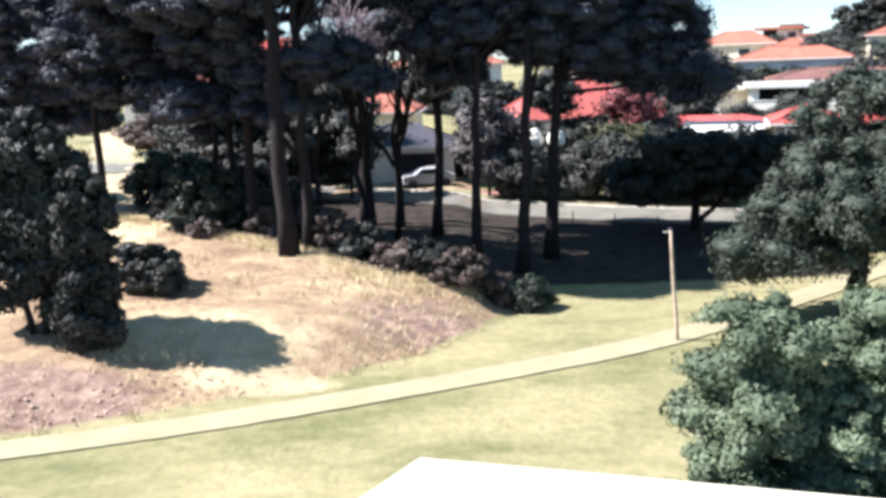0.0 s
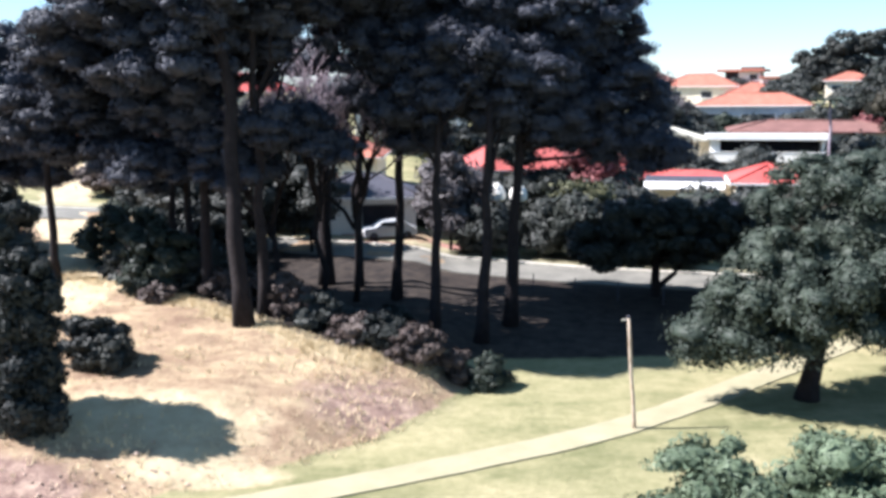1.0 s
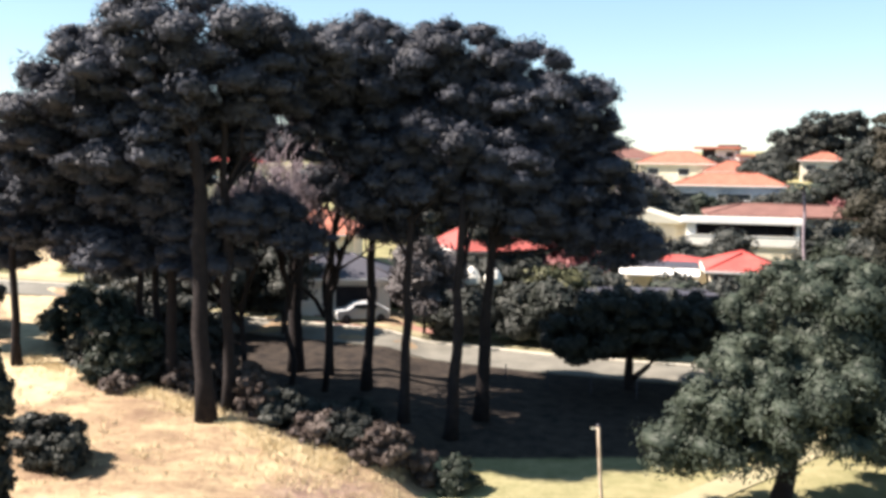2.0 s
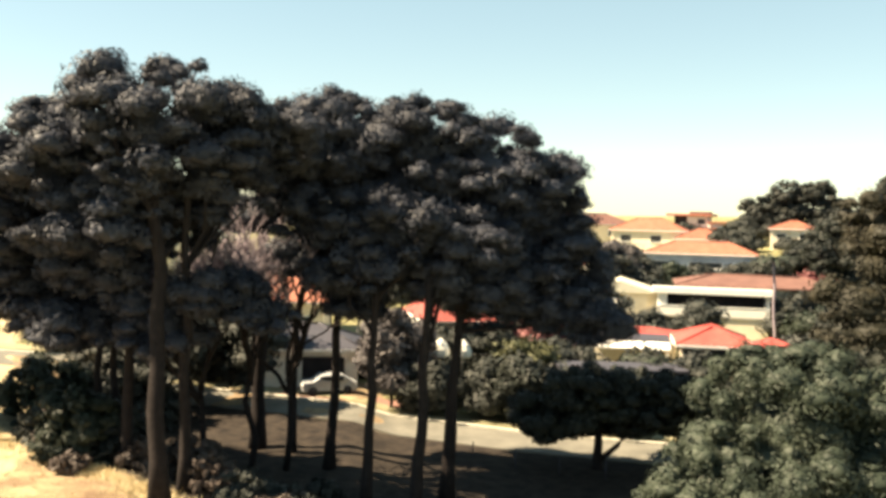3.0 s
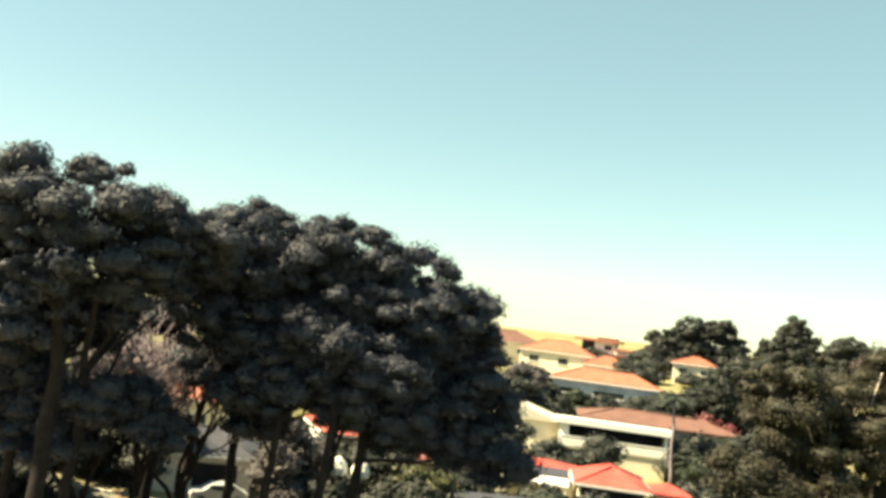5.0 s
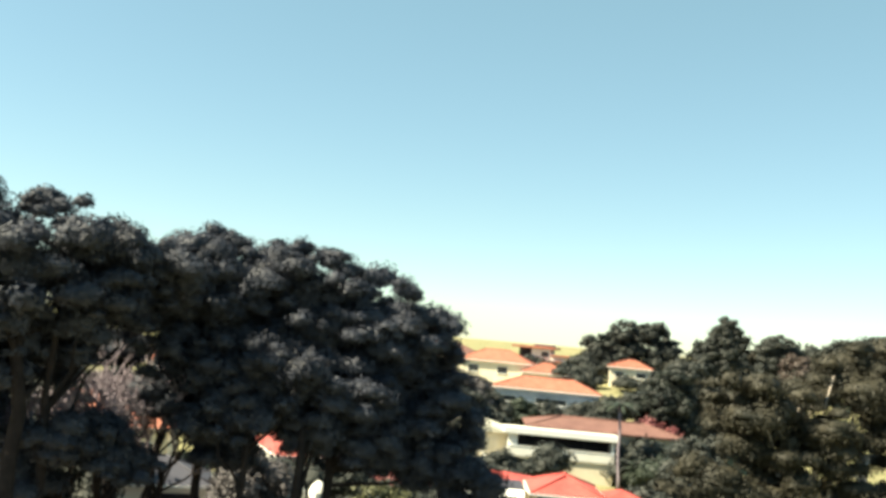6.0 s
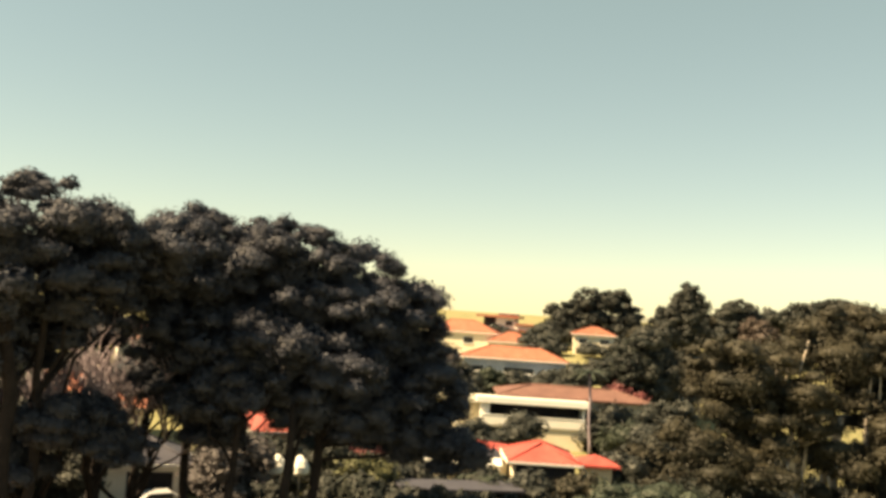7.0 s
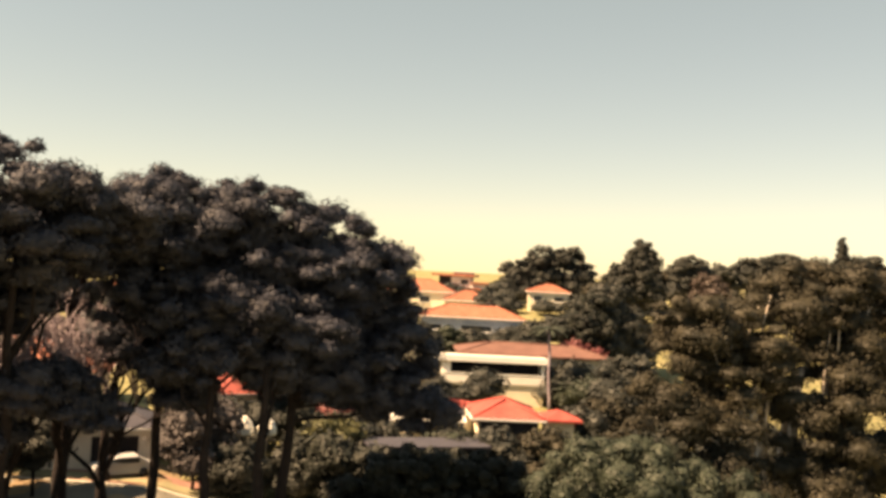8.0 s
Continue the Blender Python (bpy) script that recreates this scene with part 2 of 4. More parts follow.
def thing(name, at, label, category, group="", kind="", turn=0):
    ob = new(name)
    ob.matrix_world = pose(*at, 0, 0, turn)
    return tagged(ob, label, category, group, kind)


def box(bm, lo, hi, bevel=0.0):
    made = bmesh.ops.create_cube(bm, size=1.0)["verts"]
    size, mid = Vector(hi) - Vector(lo), (Vector(hi) + Vector(lo)) / 2
    for v in made:
        v.co = Vector((v.co.x * size.x, v.co.y * size.y, v.co.z * size.z)) + mid
    if bevel:
        bmesh.ops.bevel(bm, geom=list({e for v in made for e in v.link_edges}), offset=bevel, segments=1, affect="EDGES")
    return bm


def boxed(lo, hi, bevel=0.0):
    return box(bmesh.new(), lo, hi, bevel)


def tube(points, radii, sides=9, wob=0.0, rng=None):
    """Vertices and faces of a tapered tube through points."""
    pts = [Vector(p) for p in points]
    verts, faces = [], []
    for i, p in enumerate(pts):
        d = (pts[min(i + 1, len(pts) - 1)] - pts[max(i - 1, 0)]).normalized()
        a = d.orthogonal().normalized() if abs(d.z) < 0.9 else (Vector((1, 0, 0)) - d * d.x).normalized()
        b = d.cross(a)
        for k in range(sides):
            w = 2 * math.pi * k / sides
            r = radii[i] * (1 + (wob * rng.uniform(-1, 1) if rng else 0))
            verts.append(p + (a * math.cos(w) + b * math.sin(w)) * r)
    for i in range(len(pts) - 1):
        for k in range(sides):
            m = (k + 1) % sides
            faces.append((i * sides + k, i * sides + m, (i + 1) * sides + m, (i + 1) * sides + k))
    faces.append(tuple(range(sides))[::-1])
    faces.append(tuple((len(pts) - 1) * sides + k for k in range(sides)))
    return verts, faces


def tubes_mesh(name, tubes):
    verts, faces = [], []
    for v, f in tubes:
        o = len(verts)
        verts += v
        faces += [tuple(i + o for i in g) for g in f]
    me = make_mesh(name, verts, faces)
    me.polygons.foreach_set("use_smooth", np.ones(len(me.polygons), bool))
    return me


def bent(a, b, rng, steps=5, sway=0.06):
    a, b = Vector(a), Vector(b)
    size = (b - a).length
    out = []
    for i in range(steps + 1):
        k = i / steps
        s = size * sway * math.sin(math.pi * k)
        out.append(a.lerp(b, k) + Vector((rng.uniform(-s, s), rng.uniform(-s, s), rng.uniform(-s, s) * 0.4)))
    return out


def round_mass(level):
    bm = bmesh.new()
    bmesh.ops.create_icosphere(bm, subdivisions=level, radius=1.0)
    bm.verts.ensure_lookup_table()
    out = np.array([v.co[:] for v in bm.verts]), np.array([[v.index for v in f.verts] for f in bm.faces])
    bm.free()
    return out


MASS = {1: round_mass(1), 2: round_mass(2)}


def leaf_mesh(name, clumps, per, size, rng, squash=0.8, droop=0.0, slim=0.55):
    """A crown of many small leaf blades round uneven, flat-bottomed clumps: clumps is rows of x, y, z, radius."""
    c = np.asarray(clumps, float)
    m = len(c)
    count = np.maximum(12, (per * (c[:, 3] / c[:, 3].mean()) ** 2)).astype(int)
    who = np.repeat(np.arange(m), count)
    n = len(who)
    d = rng.normal(size=(n, 3))
    d[:, 2] += 0.35
    d /= np.linalg.norm(d, axis=1)[:, None]
    axes = rng.normal(size=(m, 3, 3)) * 2.3
    phase = rng.random((m, 3)) * 6.28
    bulge = sum(np.sin((d * axes[who, k]).sum(1) + phase[who, k]) for k in range(3)) / 3
    r = c[who, 3] * (0.66 + 0.38 * rng.random(n)) * (1 + 0.38 * bulge)
    turn, wide = rng.random(m) * 6.28, 0.8 + 0.6 * rng.random(m)
    ca, sa = np.cos(turn)[who], np.sin(turn)[who]
    along, across = (d[:, 0] * ca + d[:, 1] * sa) * wide[who], (d[:, 1] * ca - d[:, 0] * sa) / wide[who] ** 0.5
    flatter = (squash * (0.6 + 0.55 * rng.random(m)))[who] * np.where(d[:, 2] < 0, 0.6, 1.0)
    off = np.stack([along * ca - across * sa, along * sa + across * ca, d[:, 2] * flatter], 1) * r[:, None]
    p = c[who, :3] + off
    p[:, 2] -= droop * rng.random(n) ** 2 * c[who, 3]
    nrm = d + 0.28 * rng.normal(size=(n, 3))
    nrm /= np.linalg.norm(nrm, axis=1)[:, None]
    u = np.cross(nrm, rng.normal(size=(n, 3)))
    u /= np.linalg.norm(u, axis=1)[:, None]
    w = np.cross(nrm, u)
    s = size * (0.6 + 0.8 * rng.random(n))[:, None]
    blades = np.stack([p - u * s - w * s * slim, p - u * s * 0.9 + w * s * slim * 1.2, p + u * s * 1.3], 1).reshape(-1, 3)
    # a dense, uneven inner mass of twigs and leaves in each clump
    dirs, tris = MASS[2 if per >= 200 else 1]
    k = len(dirs)
    dent = sum(np.sin(np.einsum("vj,mj->mv", dirs, axes[:, a]) + phase[:, a, None]) for a in range(3)) / 3
    rad = 0.68 * c[:, 3, None] * (1 + 0.38 * dent) * (0.90 + 0.2 * rng.random((m, k)))
    ct, st = np.cos(turn)[:, None], np.sin(turn)[:, None]
    al, ac = (dirs[:, 0] * ct + dirs[:, 1] * st) * wide[:, None], (dirs[:, 1] * ct - dirs[:, 0] * st) / wide[:, None] ** 0.5
    up = dirs[:, 2] * squash * 0.85 * np.where(dirs[:, 2] < 0, 0.6, 1.0)
    inner = (c[:, None, :3] + np.stack([al * ct - ac * st, al * st + ac * ct, np.broadcast_to(up, (m, k))], 2) * rad[:, :, None]).reshape(-1, 3)
    corners = np.concatenate([np.arange(3 * n), (3 * n + (np.arange(m) * k)[:, None, None] + tris[None]).ravel()]).astype(np.int32)
    verts = np.concatenate([blades, inner])
    me = bpy.data.meshes.new(name)
    me.vertices.add(len(verts))
    me.vertices.foreach_set("co", verts.astype(np.float32).ravel())
    me.loops.add(len(corners))
    me.loops.foreach_set("vertex_index", corners)
    me.polygons.add(len(corners) // 3)
    me.polygons.foreach_set("loop_start", np.arange(0, len(corners), 3, dtype=np.int32))
    me.update(calc_edges=True)
    me.polygons.foreach_set("use_smooth", np.ones(len(corners) // 3, bool))
    return me


def lobe_clumps(lobes, spacing, rng, fill=0.3, puff=0.80):
    """Clump centres over the skins of lobes (x, y, z, rx, ry, rz), uneven, and some within."""
    out = []
    for x, y, z, rx, ry, rz in lobes:
        out.append((x, y, z, min(rx, ry, rz) * 0.75))
        area = 4 * math.pi * ((rx * ry) ** 1.6 / 3 + (rx * rz) ** 1.6 / 3 + (ry * rz) ** 1.6 / 3) ** (1 / 1.6)
        for i in range(max(5, int(area / spacing ** 2))):
            d = rng.normal(size=3)
            d /= np.linalg.norm(d)
            k = 0.35 + 0.4 * rng.random() if rng.random() < fill else 0.80 + 0.22 * rng.random()
            out.append((x + d[0] * rx * k, y + d[1] * ry * k, z + d[2] * rz * k, spacing * (0.36 + puff * rng.random() ** 1.4)))
    return out


def tree(name, at, label, trunk_r, trunk_top, lobes, leaf_mat, seed, spacing=1.3, per=160, leaf=0.22, bark=None, category="tree", group="", lean=(0, 0), limbs=True, droop=0.0, stems=1, squash=0.8, slim=0.55, puff=0.80):
    """A tapered trunk with limbs to its lobes, and a crown of leaf clumps. Lobes are given in world metres."""
    rng = np.random.default_rng(seed)
    py = random.Random(seed)
    bark = bark or BARK
    x0, y0, z0 = at
    root = thing(name, at, label, category, group)
    lobes = [(a, b, c + float(grade(b)), p, q, r) for a, b, c, p, q, r in lobes]
    top = Vector((lean[0], lean[1], trunk_top + float(grade(y0)) - z0))
    for k in range(stems):
        off = Vector((py.uniform(-1, 1), py.uniform(-0.6, 0.6), 0)) * (0 if stems == 1 else trunk_r * 4)
        pts = bent(off + Vector((0, 0, -0.25)), top + off * 2.2, py, 8, 0.012 if stems == 1 else 0.03)
        radii = [trunk_r * (1.35 if i == 0 else 1 - 0.55 * i / 8) for i in range(9)]
        part("trunk", tubes_mesh("trunk", [tube(pts, radii, 10, 0.08, py)]), bark, root)
    rel = [(a - x0, b - y0, c - z0, p, q, r) for a, b, c, p, q, r in lobes]
    if limbs:
        arms = []
        for a, b, c, p, q, r in rel:
            for j in range(3):
                k = py.uniform(0.55, 0.98)
                start = top * k
                end = Vector((a + py.uniform(-0.7, 0.7) * p, b + py.uniform(-0.7, 0.7) * q, c + py.uniform(-0.5, 0.4) * r))
                if end.z > start.z - 1.5:
                    line = bent(start, end, py, 5, 0.08)
                    arms.append(tube(line, [trunk_r * 0.36 * (1 - 0.75 * i / 5) for i in range(6)], 6, 0.1, py))
        if arms:
            part("limb", tubes_mesh("limb", arms), bark, root)
    part("crown", leaf_mesh("crown", lobe_clumps(rel, spacing, rng, puff=puff), per, leaf, rng, squash, droop, slim), leaf_mat, root)
    return root


# ---- path, street ----
def ribbon(name, line, width, lift, mat, label, category, step=0.8, thick=0.0, offset=0.0):
    """A strip laid on the ground along a line of points, with sides."""
    pts = []
    for a, b in zip(line[:-1], line[1:]):
        a, b = Vector(a), Vector(b)
        n = max(1, int((b - a).length / step))
        pts += [a.lerp(b, i / n) for i in range(n)]
    pts.append(Vector(line[-1]))
    for _ in range(12):
        pts = [pts[0]] + [(pts[i - 1] + pts[i] * 2 + pts[i + 1]) / 4 for i in range(1, len(pts) - 1)] + [pts[-1]]
    verts, faces = [], []
    for i, p in enumerate(pts):
        d = (pts[min(i + 1, len(pts) - 1)] - pts[max(i - 1, 0)]).normalized()
        side = Vector((-d.y, d.x))
        for k in (-0.5, -0.25, 0, 0.25, 0.5):
            q = p + side * (offset + width * k + (0.05 * noise.noise((p.x, p.y, k * 9)) if abs(k) == 0.5 else 0))
            verts.append((q.x, q.y, h(q.x, q.y) + lift))
        for k in (-0.5, 0.5):
            q = p + side * (offset + width * k)
            verts.append((q.x, q.y, h(q.x, q.y) + lift - 0.35))
    for i in range(len(pts) - 1):
        a, b = i * 7, i * 7 + 7
        faces += [(a + k, a + k + 1, b + k + 1, b + k)[::-1] for k in range(4)]
        faces += [(a + 5, a, b, b + 5)[::-1], (a + 4, a + 6, b + 6, b + 4)[::-1]]
    me = make_mesh(name, verts, faces)
    me.materials.append(mat)
    return tagged(new(name, me), label, category, kind="structure")


PATH_LINE = [(-45, 19.9), (-22, 24.5), (-13.8, 26.4), (-9, 27.55), (-3.7, 29.45), (2.2, 31.7), (6.7, 33.6), (9.3, 35.0), (11.4, 36.5), (14.5, 38.8), (24, 46), (40, 56)]
ribbon("pavement", PATH_LINE, 1.4, 0.06, CONCRETE, "pale concrete footpath across the dry lawn", "footpath")
ROAD_LINE = [(-90, 87), (-45, 80), (-24, 74), (-12, 70.2), (-3, 66.7), (5, 63.3), (11.5, 60.0), (18, 57.8), (30, 54.8), (70, 46.6)]
ribbon("road", ROAD_LINE, 4.2, 0.05, ASPHALT, "sunlit grey asphalt street behind the pines", "street")
ribbon("kerb", ROAD_LINE, 0.35, 0.16, KERB, "pale concrete kerb along the street", "kerb", offset=2.28)
ribbon("pavement", ROAD_LINE, 1.5, 0.12, CONCRETE, "pale concrete footpath beside the street", "footpath", offset=3.9)
ribbon("driveway", [(-5.0, 71.6), (-1.0, 70.6), (4.5, 69.2)], 3.0, 0.09, PINK_PAVING, "dull pink paved driveway in front of a garage", "driveway")


# ---- houses ----
def window(parent, x0, x1, z0, z1, y, trim):
    """A window with its frame, sill and pane in a front wall at y."""
    w = part("window", boxed((x0, y - 0.05, z0), (x1, y + 0.04, z1), 0.01), trim, parent)
    part("pane", boxed((x0 + 0.08, y - 0.075, z0 + 0.08), (x1 - 0.08, y - 0.045, z1 - 0.08)), GLASS, w)
    part("sill", boxed((x0 - 0.06, y - 0.16, z0 - 0.09), (x1 + 0.06, y - 0.051, z0 - 0.003)), trim, w)
    return w


def hip_roof(w, d, rise, over=0.5, thick=0.18, gable=False):
    """A hipped or gabled roof with eaves, its underside at z = 0, over a plan w by d from the origin's middle."""
    a, b = w / 2 + over, d / 2 + over
    run = 0.0 if gable else min(a, b) * 0.95
    bm = bmesh.new()
    low = [bm.verts.new(p) for p in ((-a, -b, 0), (a, -b, 0), (a, b, 0), (-a, b, 0))]
    mid = [bm.verts.new(p) for p in ((-a, -b, thick), (a, -b, thick), (a, b, thick), (-a, b, thick))]
    if a >= b:
        t0, t1 = bm.verts.new((-a + run, 0, rise + thick)), bm.verts.new((a - run, 0, rise + thick))
        bm.faces.new((mid[0], mid[1], t1, t0)), bm.faces.new((mid[2], mid[3], t0, t1))
        bm.faces.new((mid[1], mid[2], t1)), bm.faces.new((mid[3], mid[0], t0))
    else:
        t0, t1 = bm.verts.new((0, -b + run, rise + thick)), bm.verts.new((0, b - run, rise + thick))
        bm.faces.new((mid[1], mid[2], t1, t0)), bm.faces.new((mid[3], mid[0], t0, t1))
        bm.faces.new((mid[0], mid[1], t0)), bm.faces.new((mid[2], mid[3], t1))
    bm.faces.new(low[::-1])
    for i in range(4):
        bm.faces.new((low[i], low[(i + 1) % 4], mid[(i + 1) % 4], mid[i]))
    return bm


def ridge_caps(w, d, rise, over=0.5, thick=0.18):
    a, b = w / 2 + over, d / 2 + over
    run = min(a, b) * 0.95
    z = rise + thick + 0.03
    if a >= b:
        t = [(-a + run, 0, z), (a - run, 0, z)]
        ends = [[(-a, -b, thick), (-a, b, thick)], [(a, -b, thick), (a, b, thick)]]
    else:
        t = [(0, -b + run, z), (0, b - run, z)]
        ends = [[(-a, -b, thick), (a, -b, thick)], [(-a, b, thick), (a, b, thick)]]
    lines = [t] + [[e, t[i]] for i in (0, 1) for e in ends[i]]
    return tubes_mesh("ridge_cap", [tube(l, [0.11, 0.11], 6) for l in lines])


def house(at, size, wall_h, rise, turn, wall_mat, roof_mat, label, windows=(), door=None, gutter=None, over=0.5, chimney=False):
    """A house on the ground: walls, hipped roof with ridge caps, gutter, windows and a door on its front."""
    w, d = size
    x, y, z = at
    root = thing("house", (x, y, z), label, "house", turn=turn)
    part("wall", boxed((-w / 2, -d / 2, -1.5), (w / 2, d / 2, wall_h), 0.02), wall_mat, root)
    roof = part("roof", hip_roof(w, d, rise, over), roof_mat, root)
    roof.location = (0, 0, wall_h)
    cap = part("ridge_cap", ridge_caps(w, d, rise, over), roof_mat, roof)
    bm = bmesh.new()
    a, b = w / 2 + over + 0.06, d / 2 + over + 0.06
    for lo, hi in (((-a, -b, -0.02), (a, -b + 0.12, 0.14)), ((-a, b - 0.12, -0.02), (a, b, 0.14)), ((-a, -b + 0.12, -0.02), (-a + 0.12, b - 0.12, 0.14)), ((a - 0.12, -b + 0.12, -0.02), (a, b - 0.12, 0.14))):
        box(bm, lo, hi)
    g = part("gutter", bm, gutter or WHITE_METAL, roof)
    if chimney:
        part("chimney", boxed((w * 0.2, -0.4, wall_h + 0.2), (w * 0.2 + 0.8, 0.4, wall_h + rise + 0.9), 0.03), CREAM, root)
    for x0, x1, z0, z1 in windows:
        window(root, x0, x1, z0, z1, -d / 2, WHITE_METAL)
    if door:
        leaf = part("door", boxed((door[0], -d / 2 - 0.06, 0.0), (door[1], -d / 2 + 0.03, 2.05), 0.01), BROWN_TILE, root)
        part("handle", boxed((door[1] - 0.14, -d / 2 - 0.11, 0.98), (door[1] - 0.06, -d / 2 - 0.058, 1.06), 0.01), GREY_METAL, leaf)
    return root


# red-roofed house with a white awning
r1 = house((29.4, 74.5, h(29.4, 74.5) + 1.25), (5.0, 6), 2.9, 1.15, -16, CREAM, RED_TILE, "cream house with a red tiled hip roof", [(-2.2, -0.9, 0.9, 2.1), (0.6, 2.2, 0.9, 2.1)], (-0.5, 0.4))
part("wall", boxed((-9.2, -0.4, -1.5), (-2.75, 3.6, 2.7), 0.02), CREAM, r1)
part("roof", boxed((-9.6, -0.9, 2.7), (-3.25, 3.9, 2.9), 0.02), GREY_METAL, r1, "grey sheet metal roof")
awning = bmesh.new()
av = [awning.verts.new(p) for p in ((-9.6, -2.0, 2.42), (-3.3, -2.0, 2.42), (-3.3, -0.9, 2.82), (-9.6, -0.9, 2.82), (-9.6, -2.0, 2.30), (-3.3, -2.0, 2.30), (-3.3, -0.9, 2.66), (-9.6, -0.9, 2.66))]
for f in ((0, 1, 2, 3), (7, 6, 5, 4), (4, 5, 1, 0), (5, 6, 2, 1), (6, 7, 3, 2), (7, 4, 0, 3)):
    awning.faces.new([av[i] for i in f])
part("awning", awning, WHITE_METAL, r1, "white sheet metal awning")
for px in (-9.4, -6.5, -3.5):
    part("post", boxed((px - 0.06, -1.95, -1.2), (px + 0.06, -1.83, 2.16), 0.01), WHITE_METAL, r1)
part("wall", boxed((-16.2, 4.2, -1.5), (-2.6, 8.2, 2.5), 0.02), CREAM, r1)
long_roof = part("roof", hip_roof(14.0, 4.4, 0.55, 0.4), RED_TILE, r1)
long_roof.location = (-9.4, 6.2, 2.5)
porch = part("roof", hip_roof(2.6, 3.0, 0.6, 0.4), RED_TILE, r1)
porch.location = (4.6, -0.4, 2.75)
part("wall", boxed((3.5, -1.8, -1.5), (5.7, 1.0, 2.75), 0.02), CREAM, r1)

# flat dark panel over the front wall, drawn as shade below the eave
part("verandah", boxed((-2.3, -3.12, -0.4), (2.4, -3.005, 2.7)), SHADE_DARK, r1, "dark panel painted as the shade under a verandah")

# red-roofed house behind the pines
house((13.0, 89, h(13, 89)), (13, 9), 3.6, 3.2, 8, WHITE, DULL_RED, "white house with a dull red tiled roof behind the pines", [(-5.4, -3.2, 1.0, 2.3), (-1.6, 0.9, 1.0, 2.3), (3.2, 5.2, 1.0, 2.3)], (1.6, 2.5), chimney=True)
house((-9.0, 96, h(-9, 96)), (14, 9), 3.4, 2.4, -4, CREAM, ORANGE_TILE, "cream house with a terracotta roof behind the pines", [(-5.6, -3.4, 1.0, 2.2), (-0.6, 1.6, 1.0, 2.2), (3.6, 5.8, 1.0, 2.2)], (2.2, 3.1))
house((-27, 104, h(-27, 104)), (13, 9), 3.2, 2.4, 6, WHITE, ORANGE_TILE, "white house with a terracotta roof behind the pines", [(-4.6, -2.4, 1.0, 2.2), (2.6, 4.8, 1.0, 2.2)], (-0.8, 0.1))
house((1.0, 132, h(1, 132)), (15, 10), 5.6, 2.6, 3, WHITE, ORANGE_TILE, "white two-storey house with a terracotta roof", [(-6, -3.6, 3.6, 5), (-1.4, 1.4, 3.6, 5), (3.6, 6, 3.6, 5)], (1.8, 2.7))
house((-24, 140, h(-24, 140)), (16, 10), 5.4, 2.6, -5, CREAM, RED_TILE, "cream house with a red tiled roof on the slope", [(-6, -3.6, 3.4, 4.8), (-1.4, 1.4, 3.4, 4.8), (3.6, 6, 3.4, 4.8)])
house((24, 128, h(24, 128)), (12, 9), 4.4, 2.4, 4, CREAM, ORANGE_TILE, "cream house with a terracotta roof on the slope", [(-4.6, -2.6, 2.4, 3.7), (2.2, 4.4, 2.4, 3.7)])

# white garage house and its drive
gar = house((-3.0, 76.4, h(-3.0, 76.4)), (8.0, 6.5), 2.7, 1.5, 2, WHITE, GREY_METAL, "white rendered garage with a grey roof", [(-3.6, -2.2, 1.0, 2.1)])
# no opening in the wall: a dark panel paints the doorway's inner shade
door_g = part("garage_shade", boxed((-0.2, -3.33, 0.0), (3.0, -3.24, 2.2), 0.01), SHADE_DARK, gar, "dark panel painted as the shade in an open garage doorway")

# round white parasols on pale posts, and a grey carport behind the wide dark tree
def parasol(x, y):
    root = thing("parasol", (x, y, h(x, y)), "round white parasol on a pale post among shrubs", "parasol", "white parasols across the street")
    part("post", tubes_mesh("post", [tube([(0, 0, -0.2), (0, 0, 4.7)], [0.05, 0.04], 8)]), PALE_BARK, root)
    bm = bmesh.new()
    rings = []
    for z, r in ((3.45, 0.55), (3.62, 0.72), (4.05, 0.70), (4.45, 0.52), (4.75, 0.22), (4.85, 0.04)):
        rings.append([bm.verts.new((math.cos(k * math.pi / 8) * r * (1.0 if k % 2 else 0.94), math.sin(k * math.pi / 8) * r * (1.0 if k % 2 else 0.94), z)) for k in range(16)])
    for a, b in zip(rings[:-1], rings[1:]):
        for k in range(16):
            bm.faces.new((a[k], a[(k + 1) % 16], b[(k + 1) % 16], b[k]))
    bm.faces.new(rings[-1]), bm.faces.new(rings[0][::-1])
    part("canopy", bm, WHITE, root)
    return root


parasol(7.2, 70.5)
parasol(8.8, 70.3)
shelter = thing("carport", (19.4, 65.6, h(19.4, 65.6)), "open carport with a flat grey metal roof", "carport", turn=-4)
part("roof", boxed((-4.4, -1.8, 3.70), (4.4, 1.8, 3.90), 0.02), GREY_METAL, shelter)
for px in (-4.2, 0.0, 4.2):
    for qy in (-1.6, 1.6):
        part("post", boxed((px - 0.06, qy - 0.06, -0.3), (px + 0.06, qy + 0.06, 3.70), 0.01), GREY_METAL, shelter)

# white house by the sand track
wh = thing("house", (-44, 118, h(-44, 118)), "low white house with a flat roof beyond the sand track", "house", turn=8)
part("wall", boxed((-3.6, -2.5, -1), (3.6, 2.5, 2.1), 0.02), WHITE, wh)
part("roof", boxed((-4.0, -3.0, 2.1), (4.0, 3.0, 2.32), 0.02), WHITE_METAL, wh)
for x0 in (-2.9, -0.7, 1.6):
    window(wh, x0, x0 + 1.3, 0.8, 1.8, -2.5, WHITE_METAL)

